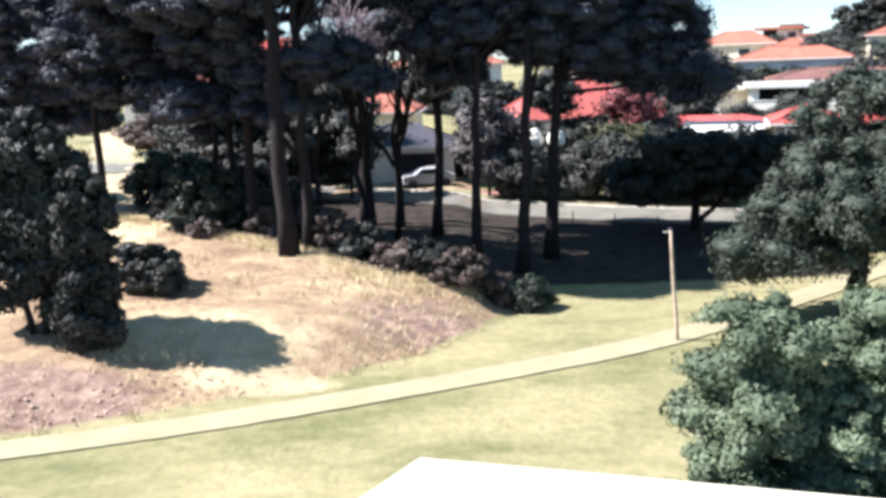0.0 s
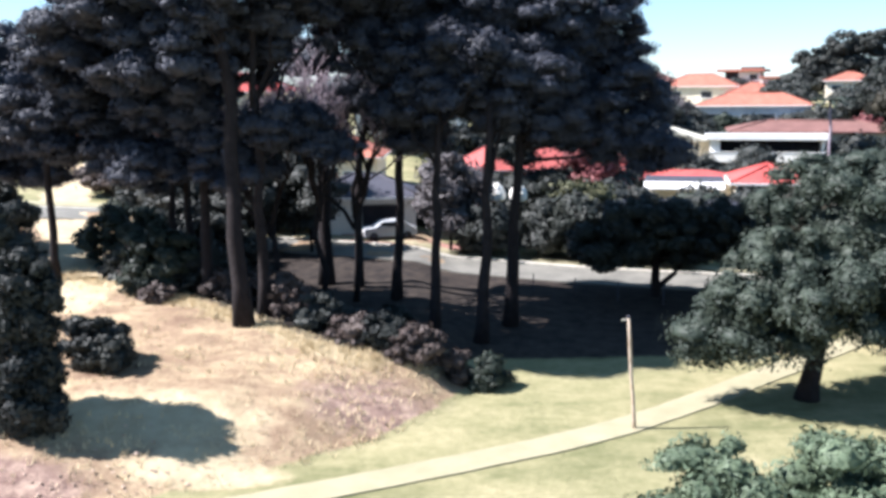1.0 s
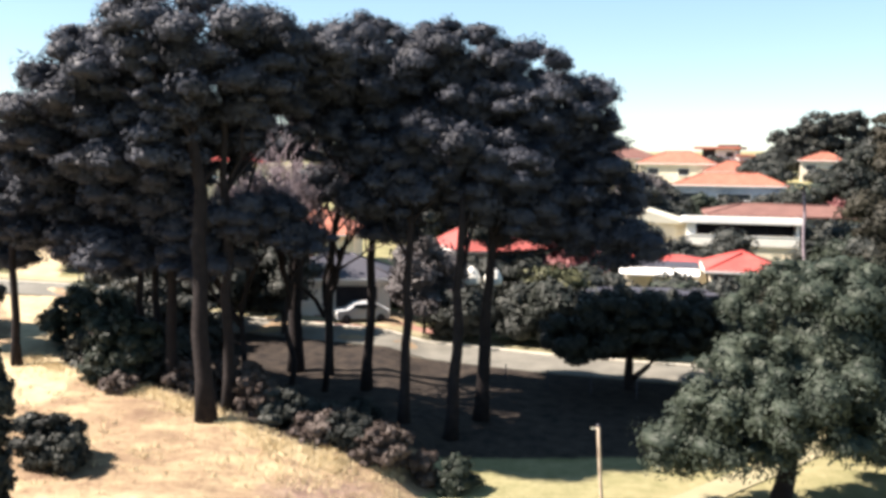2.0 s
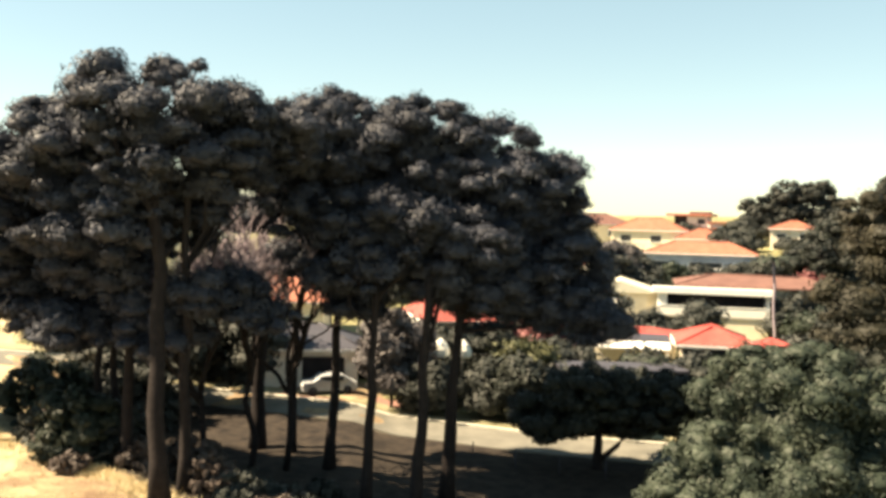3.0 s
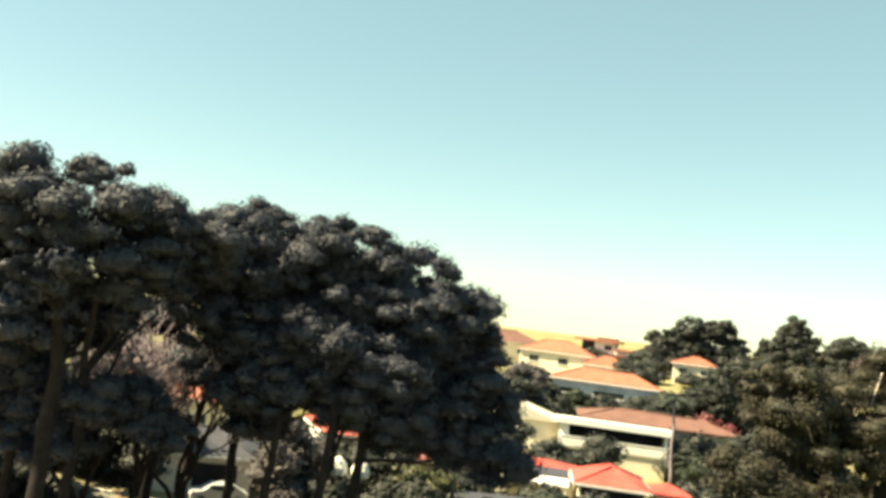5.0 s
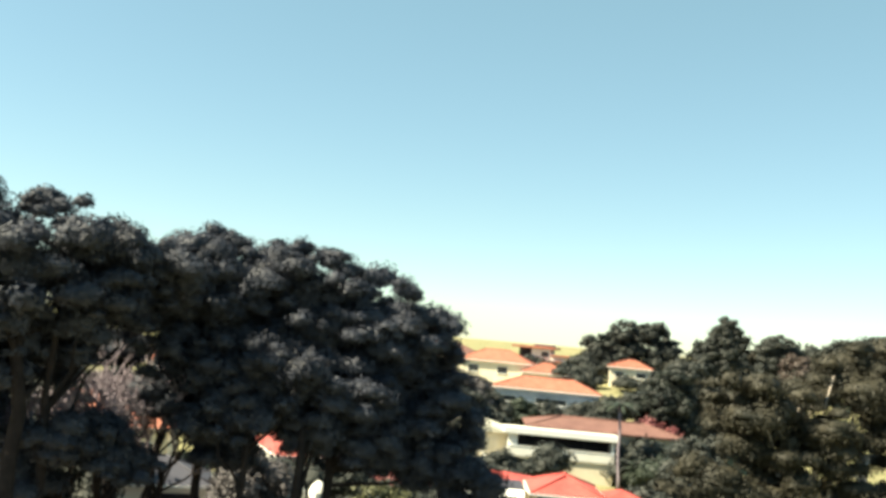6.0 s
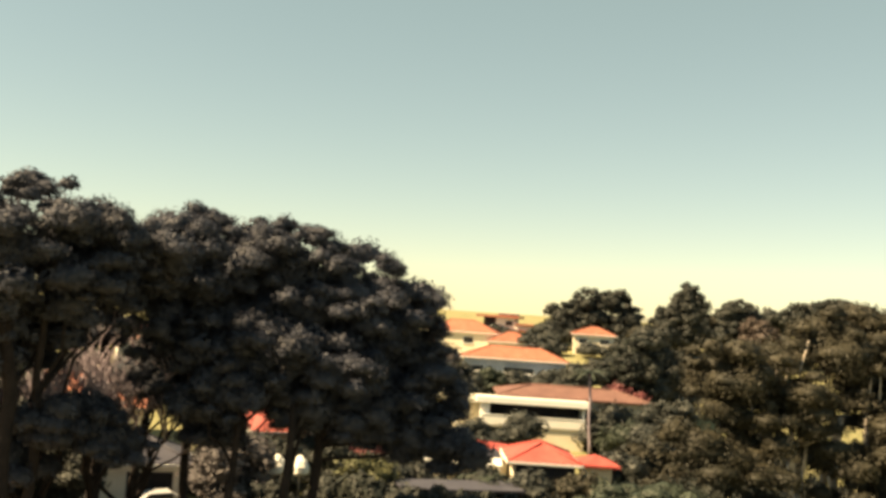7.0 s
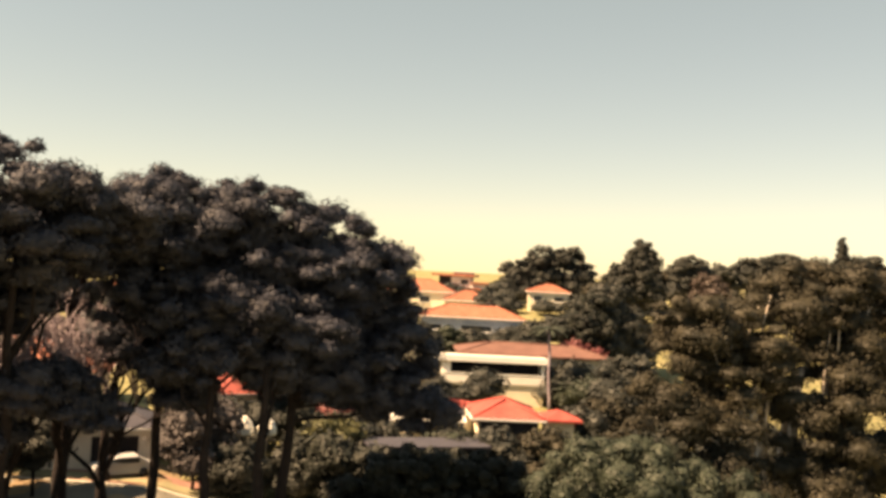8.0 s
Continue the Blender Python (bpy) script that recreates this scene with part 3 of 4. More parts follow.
# raised house with a long shaded balcony
cp = thing("house", (39.0, 104.0, h(37.5, 104) - 0.6), "white hillside house with a long shaded balcony", "house", turn=-17)
part("wall", boxed((-9.5, -2.58, -2), (7.2, 5.5, 4.9), 0.02), CREAM, cp)
part("undercroft", boxed((-4.35, -5.05, -2), (7.15, -2.6, 2.45), 0.02), CREAM, cp)
part("balcony_floor", boxed((-4.4, -5.2, 2.46), (7.2, -2.6, 2.6)), KERB, cp)
part("balcony_front", boxed((-4.4, -5.2, 2.61), (7.2, -5.0, 3.62), 0.02), WHITE, cp)
part("coping", boxed((-4.45, -5.25, 3.621), (7.25, -4.95, 3.70), 0.01), WHITE_METAL, cp)
part("pillar", boxed((-4.4, -4.94, 2.61), (-3.4, -2.6, 4.95), 0.02), WHITE, cp)
# dark glass, with the balcony's shade also put into its colour
part("back_wall", boxed((-3.38, -2.68, 2.62), (6.9, -2.59, 4.9)), SHADE_DARK, cp, "dark glazed wall in the shade")
for px in (1.0, 4.2):
    part("mullion", boxed((px - 0.05, -2.74, 2.62), (px + 0.05, -2.685, 4.9)), GREY_METAL, cp)
part("pillar", boxed((6.92, -4.94, 2.61), (7.2, -2.6, 4.95), 0.01), WHITE, cp)
part("fascia", boxed((-5.0, -5.46, 4.96), (7.5, -5.30, 5.70), 0.04), WHITE_METAL, cp)
part("soffit", boxed((-5.0, -5.29, 4.96), (7.5, -2.6, 5.02)), WHITE, cp)
part("canopy_roof", boxed((-5.0, -5.29, 5.4), (7.5, -2.9, 5.58), 0.01), WHITE_METAL, cp, "white flat canopy roof")
main_roof = part("roof", hip_roof(17.0, 8.0, 1.0, 0.4), BROWN_TILE, cp, "low brown tiled roof")
main_roof.location = (6.4, 1.4, 5.6)
part("ridge_cap", ridge_caps(17.0, 8.0, 1.0, 0.4), BROWN_TILE, main_roof)
part("wall", boxed((7.6, -2.0, -2), (14.6, 5.0, 5.6), 0.02), CREAM, cp)
window(cp, 9.0, 11.4, 3.4, 4.7, -2.0, WHITE_METAL)
part("wall", boxed((-11.6, -3.0, -2), (-5.4, 4.5, 4.7), 0.02), CREAM, cp)
side_roof = part("roof", hip_roof(6.4, 7.6, 1.1, 0.5, gable=True), PALE_ROOF, cp, "pale sheet metal gable roof")
side_roof.location = (-8.5, 0.75, 4.7)
window(cp, -10.4, -8.6, 2.6, 4.0, -3.0, WHITE_METAL)
stair = bmesh.new()
for i in range(14):
    box(stair, (-9.6 + i * 0.32, -4.6, 3.1 - i * 0.24), (-9.27 + i * 0.32, -3.4, 3.34 - i * 0.24))
part("outside_stair", stair, WHITE, cp)
rail = [tube([(-9.6, -4.62, 4.3), (-5.1, -4.62, 1.0)], [0.07, 0.07], 6)] + [tube([(-9.6 + k * 0.9, -4.62, 3.2 - k * 0.66), (-9.6 + k * 0.9, -4.62, 4.3 - k * 0.66)], [0.05, 0.05], 6) for k in range(6)]
part("handrail", tubes_mesh("handrail", rail), WHITE_METAL, cp)

# blue-grey house, orange house, top house and the one beside the round tree
blue = house((55.0, 146, h(55.0, 146)), (16.5, 9), 4.5, 1.8, -20, BLUE_WALL, ORANGE_TILE, "blue-grey house with a long terracotta roof", [(-7.6, -4.8, 2.4, 3.4), (-1.8, 3.2, 2.4, 3.4), (5.2, 7.6, 2.4, 3.4)])
for x0, x1 in ((-4.6, -2.2), (1.6, 5.8)):
    part("window_awning", boxed((x0, -5.9, 1.25), (x1, -4.52, 1.75), 0.05), WHITE_METAL, blue, "white window awning")
house((60.5, 190, h(60.5, 190)), (14.5, 10), 4.8, 2.4, -24, CREAM, ORANGE_TILE, "cream house with a bright terracotta hip roof", [(-5.4, -3.2, 2.6, 4.0), (0.6, 2.8, 2.6, 4.0)])
house((68, 181, h(68, 181)), (9, 8), 3.6, 2.0, -22, CREAM, ORANGE_TILE, "cream wing with a terracotta roof on the slope", [(-3.0, -1.0, 1.6, 2.8)])
top = thing("house", (81, 220, h(81, 220)), "cream two-storey house with flat terracotta roof slabs on the hilltop", "house", turn=-30)
part("wall", boxed((-5.5, -4, -2), (5.5, 4, 2.4), 0.03), CREAM, top)
part("roof", boxed((-6.4, -5, 2.41), (6.6, 5, 2.85), 0.03), ORANGE_TILE, top)
part("upper_wall", boxed((-1.4, -3, 2.86), (3.4, 3, 5.5), 0.03), WHITE, top)
# solid dark box in place of a hollow, coloured as the terrace's shade
part("terrace_shade", boxed((-4.6, -2.2, 2.86), (-1.42, 2.6, 5.5), 0.02), SHADE_DARK, top, "dark box painted as the shade of a terrace")
part("roof", boxed((-6.2, -4.2, 5.51), (4.6, 4.2, 6.05), 0.03), ORANGE_TILE, top)
part("roof_box", boxed((-1.0, -2.2, 6.06), (3.6, 2.4, 6.6), 0.03), BROWN_TILE, top)
part("roof", boxed((3.5, -4.8, 3.9), (8.4, 3.0, 4.3), 0.03), ORANGE_TILE, top)
part("side_wall", boxed((3.6, -3.6, 2.86), (7.4, 2.6, 3.89), 0.02), WHITE, top)
for x0, z0 in ((-4.6, 0.4), (-0.8, 0.4), (2.8, 0.4), (1.0, 3.6)):
    window(top, x0, x0 + 1.9, z0, z0 + 1.3, -4 if z0 < 2 else -3, WHITE_METAL)
house((93, 194, h(93, 194)), (9, 8), 4.0, 1.7, -24, CREAM, ORANGE_TILE, "cream house with a terracotta roof beside a tall round tree", [(-3.4, -1.4, 2.0, 3.2), (1.2, 3.4, 2.0, 3.2)])
house((52, 205, h(52, 205)), (15, 9), 4.8, 2.3, 4, CREAM, BROWN_TILE, "cream house with a dark brown roof", [(-5.2, -3.0, 2.4, 3.8), (2.2, 4.4, 2.4, 3.8)])
house((153.5, 158, h(153.5, 158) + 2.6), (9, 8), 5.4, 1.8, -38, CREAM, ORANGE_TILE, "cream house with a terracotta roof among far trees", [(-4, -2, 2.6, 4), (1, 3, 2.6, 4)])

# low pale building close below, seen by its roof
near = thing("garden_building", (0, 0, 0), "low white sheet metal roof close below", "outbuilding")
corner, along, back = Vector((-0.6, 17.2, 4.20)), Vector((10.4, -2.75, -0.16)), Vector((-4.2, -6.7, 0.0))
quad = [corner, corner + along, corner + along + back, corner + back]
bm = bmesh.new()
lo = [bm.verts.new(p - Vector((0, 0, 0.14))) for p in quad]
hi = [bm.verts.new(p) for p in quad]
bm.faces.new(hi[::-1]), bm.faces.new(lo)
for i in range(4):
    bm.faces.new((lo[i], hi[i], hi[(i + 1) % 4], lo[(i + 1) % 4]))
bmesh.ops.recalc_face_normals(bm, faces=bm.faces)
part("roof", bm, PALE_ROOF, near)
inner = [corner.lerp((quad[0] + quad[2]) / 2, 0.12), quad[1].lerp((quad[0] + quad[2]) / 2, 0.12), quad[2].lerp((quad[0] + quad[2]) / 2, 0.12), quad[3].lerp((quad[0] + quad[2]) / 2, 0.12)]
bm = bmesh.new()
lo = [bm.verts.new((p.x, p.y, -0.1)) for p in inner]
hi = [bm.verts.new((p.x, p.y, 3.9)) for p in inner]
for i in range(4):
    bm.faces.new((lo[i], hi[i], hi[(i + 1) % 4], lo[(i + 1) % 4]))
bm.faces.new(lo)
bmesh.ops.recalc_face_normals(bm, faces=bm.faces)
part("wall", bm, CREAM, near)

# ---- pole, posts, car ----
POLE_TOP = (-0.35, 0.05, 4.4)
pole = thing("wooden_pole", (8.95, 34.45, h(8.95, 34.45)), "weathered leaning wooden pole beside the footpath", "pole")
py = random.Random(4)
part("shaft", tubes_mesh("shaft", [tube(bent((0, 0, -0.3), (POLE_TOP[0], POLE_TOP[1], POLE_TOP[2]), py, 6, 0.004), [0.085, 0.078, 0.073, 0.07, 0.066, 0.062, 0.058], 10)]), POLE_WOOD, pole)
part("cap", tubes_mesh("cap", [tube([(POLE_TOP[0], POLE_TOP[1], POLE_TOP[2] - 0.02), (POLE_TOP[0], POLE_TOP[1], POLE_TOP[2] + 0.05)], [0.075, 0.065], 10)]), GREY_METAL, pole)
part("crossbar", boxed((POLE_TOP[0] - 0.26, POLE_TOP[1] - 0.03, POLE_TOP[2] - 0.13), (POLE_TOP[0] + 0.10, POLE_TOP[1] + 0.03, POLE_TOP[2] - 0.08), 0.01), KERB, pole, "short pale crossbar")
post = thing("street_post", (8.0, 56.0, h(8, 56)), "thin grey metal post by the street", "post", "posts along the street")
part("shaft", tubes_mesh("shaft", [tube([(0, 0, -0.2), (0, 0, 1.1)], [0.04, 0.035], 8)]), GREY_METAL, post)
part("cap", tubes_mesh("cap", [tube([(0, 0, 1.1), (0, 0, 1.14)], [0.05, 0.045], 8)]), GREY_METAL, post)
for x, y in ((10.3, 54.6), (12.6, 53.4), (15.0, 52.4), (17.5, 51.5)):
    copy_thing(post, pose(x, y, h(x, y)))


def car(at, turn):
    root = thing("car", at, "small pale silver hatchback parked by the garage", "car", turn=turn)
    bm = bmesh.new()
    side = [(-2.0, 0.32), (-2.05, 0.75), (-1.9, 0.92), (-1.2, 0.98), (-0.55, 1.42), (0.9, 1.46), (1.65, 1.02), (2.0, 0.88), (2.05, 0.45), (1.95, 0.30)]
    rows = []
    for yy, k in ((-0.84, 0.0), (-0.70, 1.0), (0.70, 1.0), (0.84, 0.0)):
        rows.append([bm.verts.new((x * (0.98 if k == 0 else 1), yy * (1 if z < 1 else 0.86), z - (0.03 if k == 0 else 0))) for x, z in side])
    for a, b in zip(rows[:-1], rows[1:]):
        for i in range(len(side)):
            j = (i + 1) % len(side)
            bm.faces.new((a[i], a[j], b[j], b[i]))
    bm.faces.new(rows[0][::-1]), bm.faces.new(rows[-1])
    bmesh.ops.recalc_face_normals(bm, faces=bm.faces)
    body = part("body", bm, CAR_PAINT, root)
    for s in (-1, 1):
        part("side_window", boxed((-0.75, s * 0.745 - 0.04, 1.0), (1.0, s * 0.745 + 0.04, 1.34), 0.02), GLASS, body)
        part("headlight", boxed((-2.07, s * 0.55 - 0.16, 0.66), (-1.98, s * 0.55 + 0.16, 0.80), 0.02), WHITE_METAL, body)
    for x in (-1.28, 1.28):
        for s in (-1, 1):
            wheel = part("wheel", tubes_mesh("wheel", [tube([(0, -0.1, 0), (0, 0.1, 0)], [0.31, 0.31], 16)]), TYRE, root)
            wheel.location = (x, s * 0.76, 0.31)
            part("rim", tubes_mesh("rim", [tube([(0, -0.11, 0), (0, 0.11, 0)], [0.19, 0.19], 12)]), GREY_METAL, wheel)
    return root


car((-1.0, 70.8, h(-1.0, 70.8) + 0.09), 12)

# ---- pines ----
PINES = "tall pines in the grove"
pine_label = "tall dark pine with a bare trunk and clumped crown"


def pine(x, y, r, top, lobes, seed, lean=(0, 0), label=pine_label):
    lobes = [(a, b, c + 0.78, p - 0.1, q - 0.1, t - 0.15) for a, b, c, p, q, t in lobes]
    return tree("pine_tree", (x, y, h(x, y)), label, r, top, lobes, PINE, seed, spacing=1.06, per=200, leaf=0.125, squash=0.85, puff=0.72, category="pine tree", group=PINES, lean=lean, slim=0.32)


pine(-7.2, 42.8, 0.42, 18.6, [(-8.3, 44.2, 17.3, 4.4, 3.0, 3.5), (-9.8, 44.2, 13.4, 2.6, 2.2, 1.8), (-6.6, 46.0, 14.4, 2.2, 2.0, 1.2), (-7.8, 46.0, 8.0, 2.2, 1.8, 1.0)], 1, (-0.6, 1.0), "tallest thick-trunked pine on the crest of the dirt bank")
pine(-6.5, 44.6, 0.28, 16.5, [(-4.2, 46.0, 17.1, 3.0, 2.8, 2.4), (-5.0, 45.6, 10.0, 2.4, 2.0, 1.1), (-3.2, 45.6, 9.0, 1.7, 1.5, 0.9), (-4.6, 48.0, 16.5, 2.6, 2.4, 1.6)], 2)
pine(-9.8, 48.0, 0.30, 15.5, [(-12.6, 46.0, 15.2, 3.5, 3.0, 3.7), (-8.4, 49.0, 13.0, 2.6, 2.4, 1.8), (-9.0, 47.4, 9.2, 2.0, 1.8, 1.0), (-10.8, 47.0, 10.8, 2.4, 2.0, 1.4), (-12.4, 48.0, 8.0, 2.2, 2.0, 1.1)], 3)
pine(-12.0, 54.0, 0.26, 14.0, [(-14.1, 52.5, 12.4, 3.4, 3.0, 2.8), (-11.2, 53.0, 9.4, 2.2, 2.0, 1.2)], 4)
pine(-13.4, 56.0, 0.26, 12.5, [(-16.5, 54.0, 9.8, 3.4, 3.0, 2.4), (-14.0, 54.0, 7.4, 2.8, 2.4, 1.5)], 5)
pine(-19.0, 52.0, 0.26, 13.5, [(-15.4, 48.6, 14.2, 3.2, 3.0, 2.8), (-17.6, 50.5, 10.2, 3.2, 2.8, 2.2), (-14.4, 49.0, 8.0, 1.9, 1.8, 1.1), (-15.2, 50.0, 11.0, 2.6, 2.2, 1.5)], 12)
pine(-24.0, 57.0, 0.28, 11.0, [(-22.6, 54.5, 12.4, 3.6, 3.0, 2.8), (-24.5, 56.0, 8.6, 3.4, 3.0, 2.2), (-21.0, 55.5, 7.6, 2.4, 2.2, 1.5)], 13)
pine(-4.6, 57.0, 0.46, 16.0, [(-3.0, 55.5, 16.7, 3.2, 3.0, 2.6), (-5.0, 56.4, 13.2, 1.8, 1.8, 1.1), (-2.2, 51.0, 16.2, 2.4, 2.2, 2.2), (-1.6, 52.0, 11.2, 2.2, 2.0, 1.2), (-2.6, 50.6, 17.6, 1.8, 1.8, 1.3)], 6)
pine(-2.6, 56.0, 0.28, 16.5, [(1.0, 53.0, 17.1, 4.4, 3.6, 3.3), (-1.0, 50.6, 16.9, 2.6, 2.4, 2.5), (-0.6, 55.2, 11.6, 2.4, 2.2, 1.4), (2.8, 52.2, 16.6, 2.6, 2.4, 2.3), (2.8, 52.4, 18.2, 1.8, 1.8, 1.2)], 7, (0.8, -0.8))
pine(-0.3, 53.0, 0.30, 15.5, [(4.4, 51.5, 16.7, 3.6, 3.0, 3.2), (0.0, 50.0, 13.6, 4.0, 2.6, 1.7), (1.2, 51.6, 10.4, 2.6, 2.2, 1.3), (6.0, 51.6, 15.4, 2.6, 2.4, 2.3), (3.0, 50.6, 14.2, 2.6, 2.4, 1.6), (2.6, 50.0, 11.0, 2.2, 1.8, 1.2), (0.8, 49.2, 9.3, 1.8, 1.6, 0.8)], 8, (0.8, -0.6))
pine(1.7, 46.5, 0.30, 11.6, [(3.2, 48.3, 12.8, 3.6, 3.0, 2.1), (1.0, 47.6, 11.0, 2.2, 2.0, 1.3)], 9, (0.3, 0.5))
pine(4.0, 46.0, 0.34, 11.8, [(7.6, 51.0, 15.9, 3.6, 3.2, 3.2), (6.2, 48.6, 12.2, 3.0, 2.6, 2.0), (5.0, 49.4, 10.4, 2.2, 1.8, 1.2)], 10, (0.5, 0.8))
pine(5.8, 49.0, 0.36, 15.0, [(10.6, 52.0, 14.2, 2.9, 2.8, 3.2), (11.6, 51.0, 10.9, 2.9, 2.6, 2.4), (9.0, 50.5, 10.2, 2.4, 2.2, 1.6), (9.0, 51.4, 14.2, 2.4, 2.2, 2.4), (7.6, 50.0, 12.6, 2.6, 2.2, 1.8), (7.8, 50.0, 9.6, 2.4, 2.0, 1.3), (10.6, 50.4, 9.0, 2.0, 1.8, 1.3), (13.5, 50.0, 8.3, 1.6, 1.5, 1.2)], 11, (0.6, 0.6))

# ---- trees of the park and the slopes ----
tree("dark_tree", (-15.4, 33.4, h(-15.4, 33.4)), "dark open tree with slim stems on the bank", 0.14, 8.0, [(-15.4, 33.6, 7.6, 1.8, 1.1, 2.3), (-16.0, 33.4, 4.8, 1.5, 1.0, 2.0), (-14.2, 33.6, 5.8, 1.5, 1.0, 3.6)], CYPRESS, 20, spacing=0.55, per=110, leaf=0.12, droop=0.8, stems=3, category="tree")
tree("dark_tree", (-12.8, 32.5, h(-12.8, 32.5)), "dense dark upright tree with foliage to the ground", 0.16, 6.5, [(-12.7, 32.6, 5.6, 1.1, 0.85, 2.3), (-12.7, 32.4, 3.0, 0.95, 0.8, 1.8)], CYPRESS, 21, spacing=0.5, per=110, leaf=0.12, droop=0.8, category="tree")
tree("pepper_tree", (16.8, 37.2, h(16.8, 37.2)), "spreading green pepper tree with drooping foliage over the path", 0.42, 7.0, [(15.0, 37.0, 4.2, 2.7, 2.8, 2.2), (18.3, 37.5, 7.0, 3.6, 3.6, 3.2), (21.8, 37.0, 6.3, 3.5, 3.2, 2.9), (17.6, 35.1, 5.0, 3.6, 2.4, 1.6), (13.0, 37.0, 2.9, 1.3, 1.6, 1.1)], PEPPER, 22, puff=0.55, spacing=1.2, per=300, leaf=0.10, squash=0.8, droop=0.7, slim=0.42, lean=(1.0, 0.2), category="tree")
oak = tree("oak_tree", (15.1, 54.6, h(15.1, 54.6)), "squat wide dark tree with an umbrella crown by the street", 0.34, 3.2, [(12.6, 54.6, 3.1, 2.4, 2.4, 1.3), (14.6, 54.3, 4.2, 2.6, 2.6, 1.5), (17.6, 54.6, 3.9, 3.0, 3.0, 1.8), (20.6, 54.8, 3.2, 2.4, 2.4, 1.5)], OAK, 23, spacing=0.8, per=210, leaf=0.13, category="tree")
part("limb", tubes_mesh("limb", [tube(bent((0.1, 0, 0.5), (2.4, 0.1, 2.6), random.Random(8), 5, 0.04), [0.2, 0.17, 0.15, 0.13, 0.11, 0.09], 8)]), BARK, oak)
tree("gum_tree", (28.4, 41.0, h(28.4, 41.0)), "large olive-green gum tree with a many-clumped crown", 0.34, 13.0, [(23.8, 41.5, 15.0, 1.9, 1.9, 1.7), (27.4, 42.5, 15.1, 1.9, 1.9, 1.7), (30.8, 42.5, 16.4, 2.3, 2.2, 1.8), (27.3, 40.8, 14.0, 1.9, 1.8, 1.4), (25.5, 40.2, 12.4, 1.6, 1.5, 1.2), (28.2, 40.2, 12.2, 1.7, 1.5, 1.3), (22.6, 40.5, 11.0, 1.9, 1.8, 1.5), (24.7, 39.8, 10.2, 1.6, 1.5, 1.2), (25.7, 39.4, 8.0, 1.4, 1.4, 1.2), (25.4, 41.6, 13.4, 2.2, 1.6, 1.8)], GUM, 24, spacing=1.6, per=380, leaf=0.08, puff=0.52, squash=0.75, bark=PALE_BARK, droop=0.3, stems=2, category="gum tree", group="gum trees")
tree("gum_tree", (32.6, 41.4, h(32.6, 41.4)), "tall olive-green gum tree with a dense clumped crown", 0.34, 13.5, [(34.6, 42.5, 16.6, 2.3, 2.2, 1.9), (32.1, 41.2, 14.8, 2.0, 1.9, 1.6), (35.4, 41.0, 14.0, 1.9, 1.8, 1.6), (32.9, 40.0, 11.8, 2.1, 1.8, 1.7), (29.9, 40.0, 10.6, 1.3, 1.3, 1.0), (31.8, 39.4, 9.2, 2.2, 1.8, 1.6), (29.4, 39.6, 8.5, 1.3, 1.2, 1.0), (30.4, 39.0, 6.8, 1.8, 1.6, 1.3), (33.6, 41.6, 13.4, 1.8, 1.6, 1.6)], GUM, 25, spacing=1.6, per=380, leaf=0.08, puff=0.52, squash=0.75, bark=PALE_BARK, droop=0.3, stems=2, category="gum tree", group="gum trees")
tree("gum_tree", (38.4, 42.0, h(38.4, 42.0)), "broad olive-green gum tree beside the others", 0.34, 13.0, [(39.1, 42.5, 16.2, 2.5, 2.3, 2.0), (38.5, 41.0, 12.2, 2.5, 2.2, 2.0), (36.9, 40.0, 8.8, 2.4, 2.2, 1.9), (41.5, 42.0, 14.0, 2.4, 2.2, 2.0)], GUM, 29, spacing=1.6, per=380, leaf=0.08, puff=0.52, squash=0.75, bark=PALE_BARK, droop=0.3, category="gum tree", group="gum trees")
tree("shrub_tree", (6.4, 17.9, h(6.4, 17.9)), "bushy grey-green small tree close below", 0.12, 4.6, [(6.3, 18.0, 5.5, 1.0, 1.0, 1.05), (6.1, 17.8, 3.9, 1.25, 1.2, 1.3), (5.9, 17.4, 2.2, 1.3, 1.3, 1.3)], SHRUB, 26, spacing=0.6, per=220, leaf=0.062, category="small tree", group="bushy trees close below")
tree("shrub_tree", (9.0, 17.9, h(9.0, 17.9)), "bushy green small tree close below", 0.12, 4.6, [(9.3, 18.2, 5.0, 1.3, 1.2, 1.3), (8.0, 17.7, 3.5, 1.2, 1.2, 1.3), (8.6, 17.0, 2.0, 1.9, 1.3, 1.4)], SHRUB, 27, spacing=0.6, per=220, leaf=0.062, category="small tree", group="bushy trees close below")


def bush(x, y, rx, rz, mat, seed, label, name="bush", leaf=0.12, spacing=0.5, per=110, category="bush", lift=0.7):
    z = flat(x, y)
    return tree(name, (x, y, h(x, y)), label, 0.05 + 0.02 * rx, z + rz * 0.7, [(x, y, z + rz * lift, rx, rx * 0.9, rz)], mat, seed, spacing=spacing, per=per, leaf=leaf, category=category)


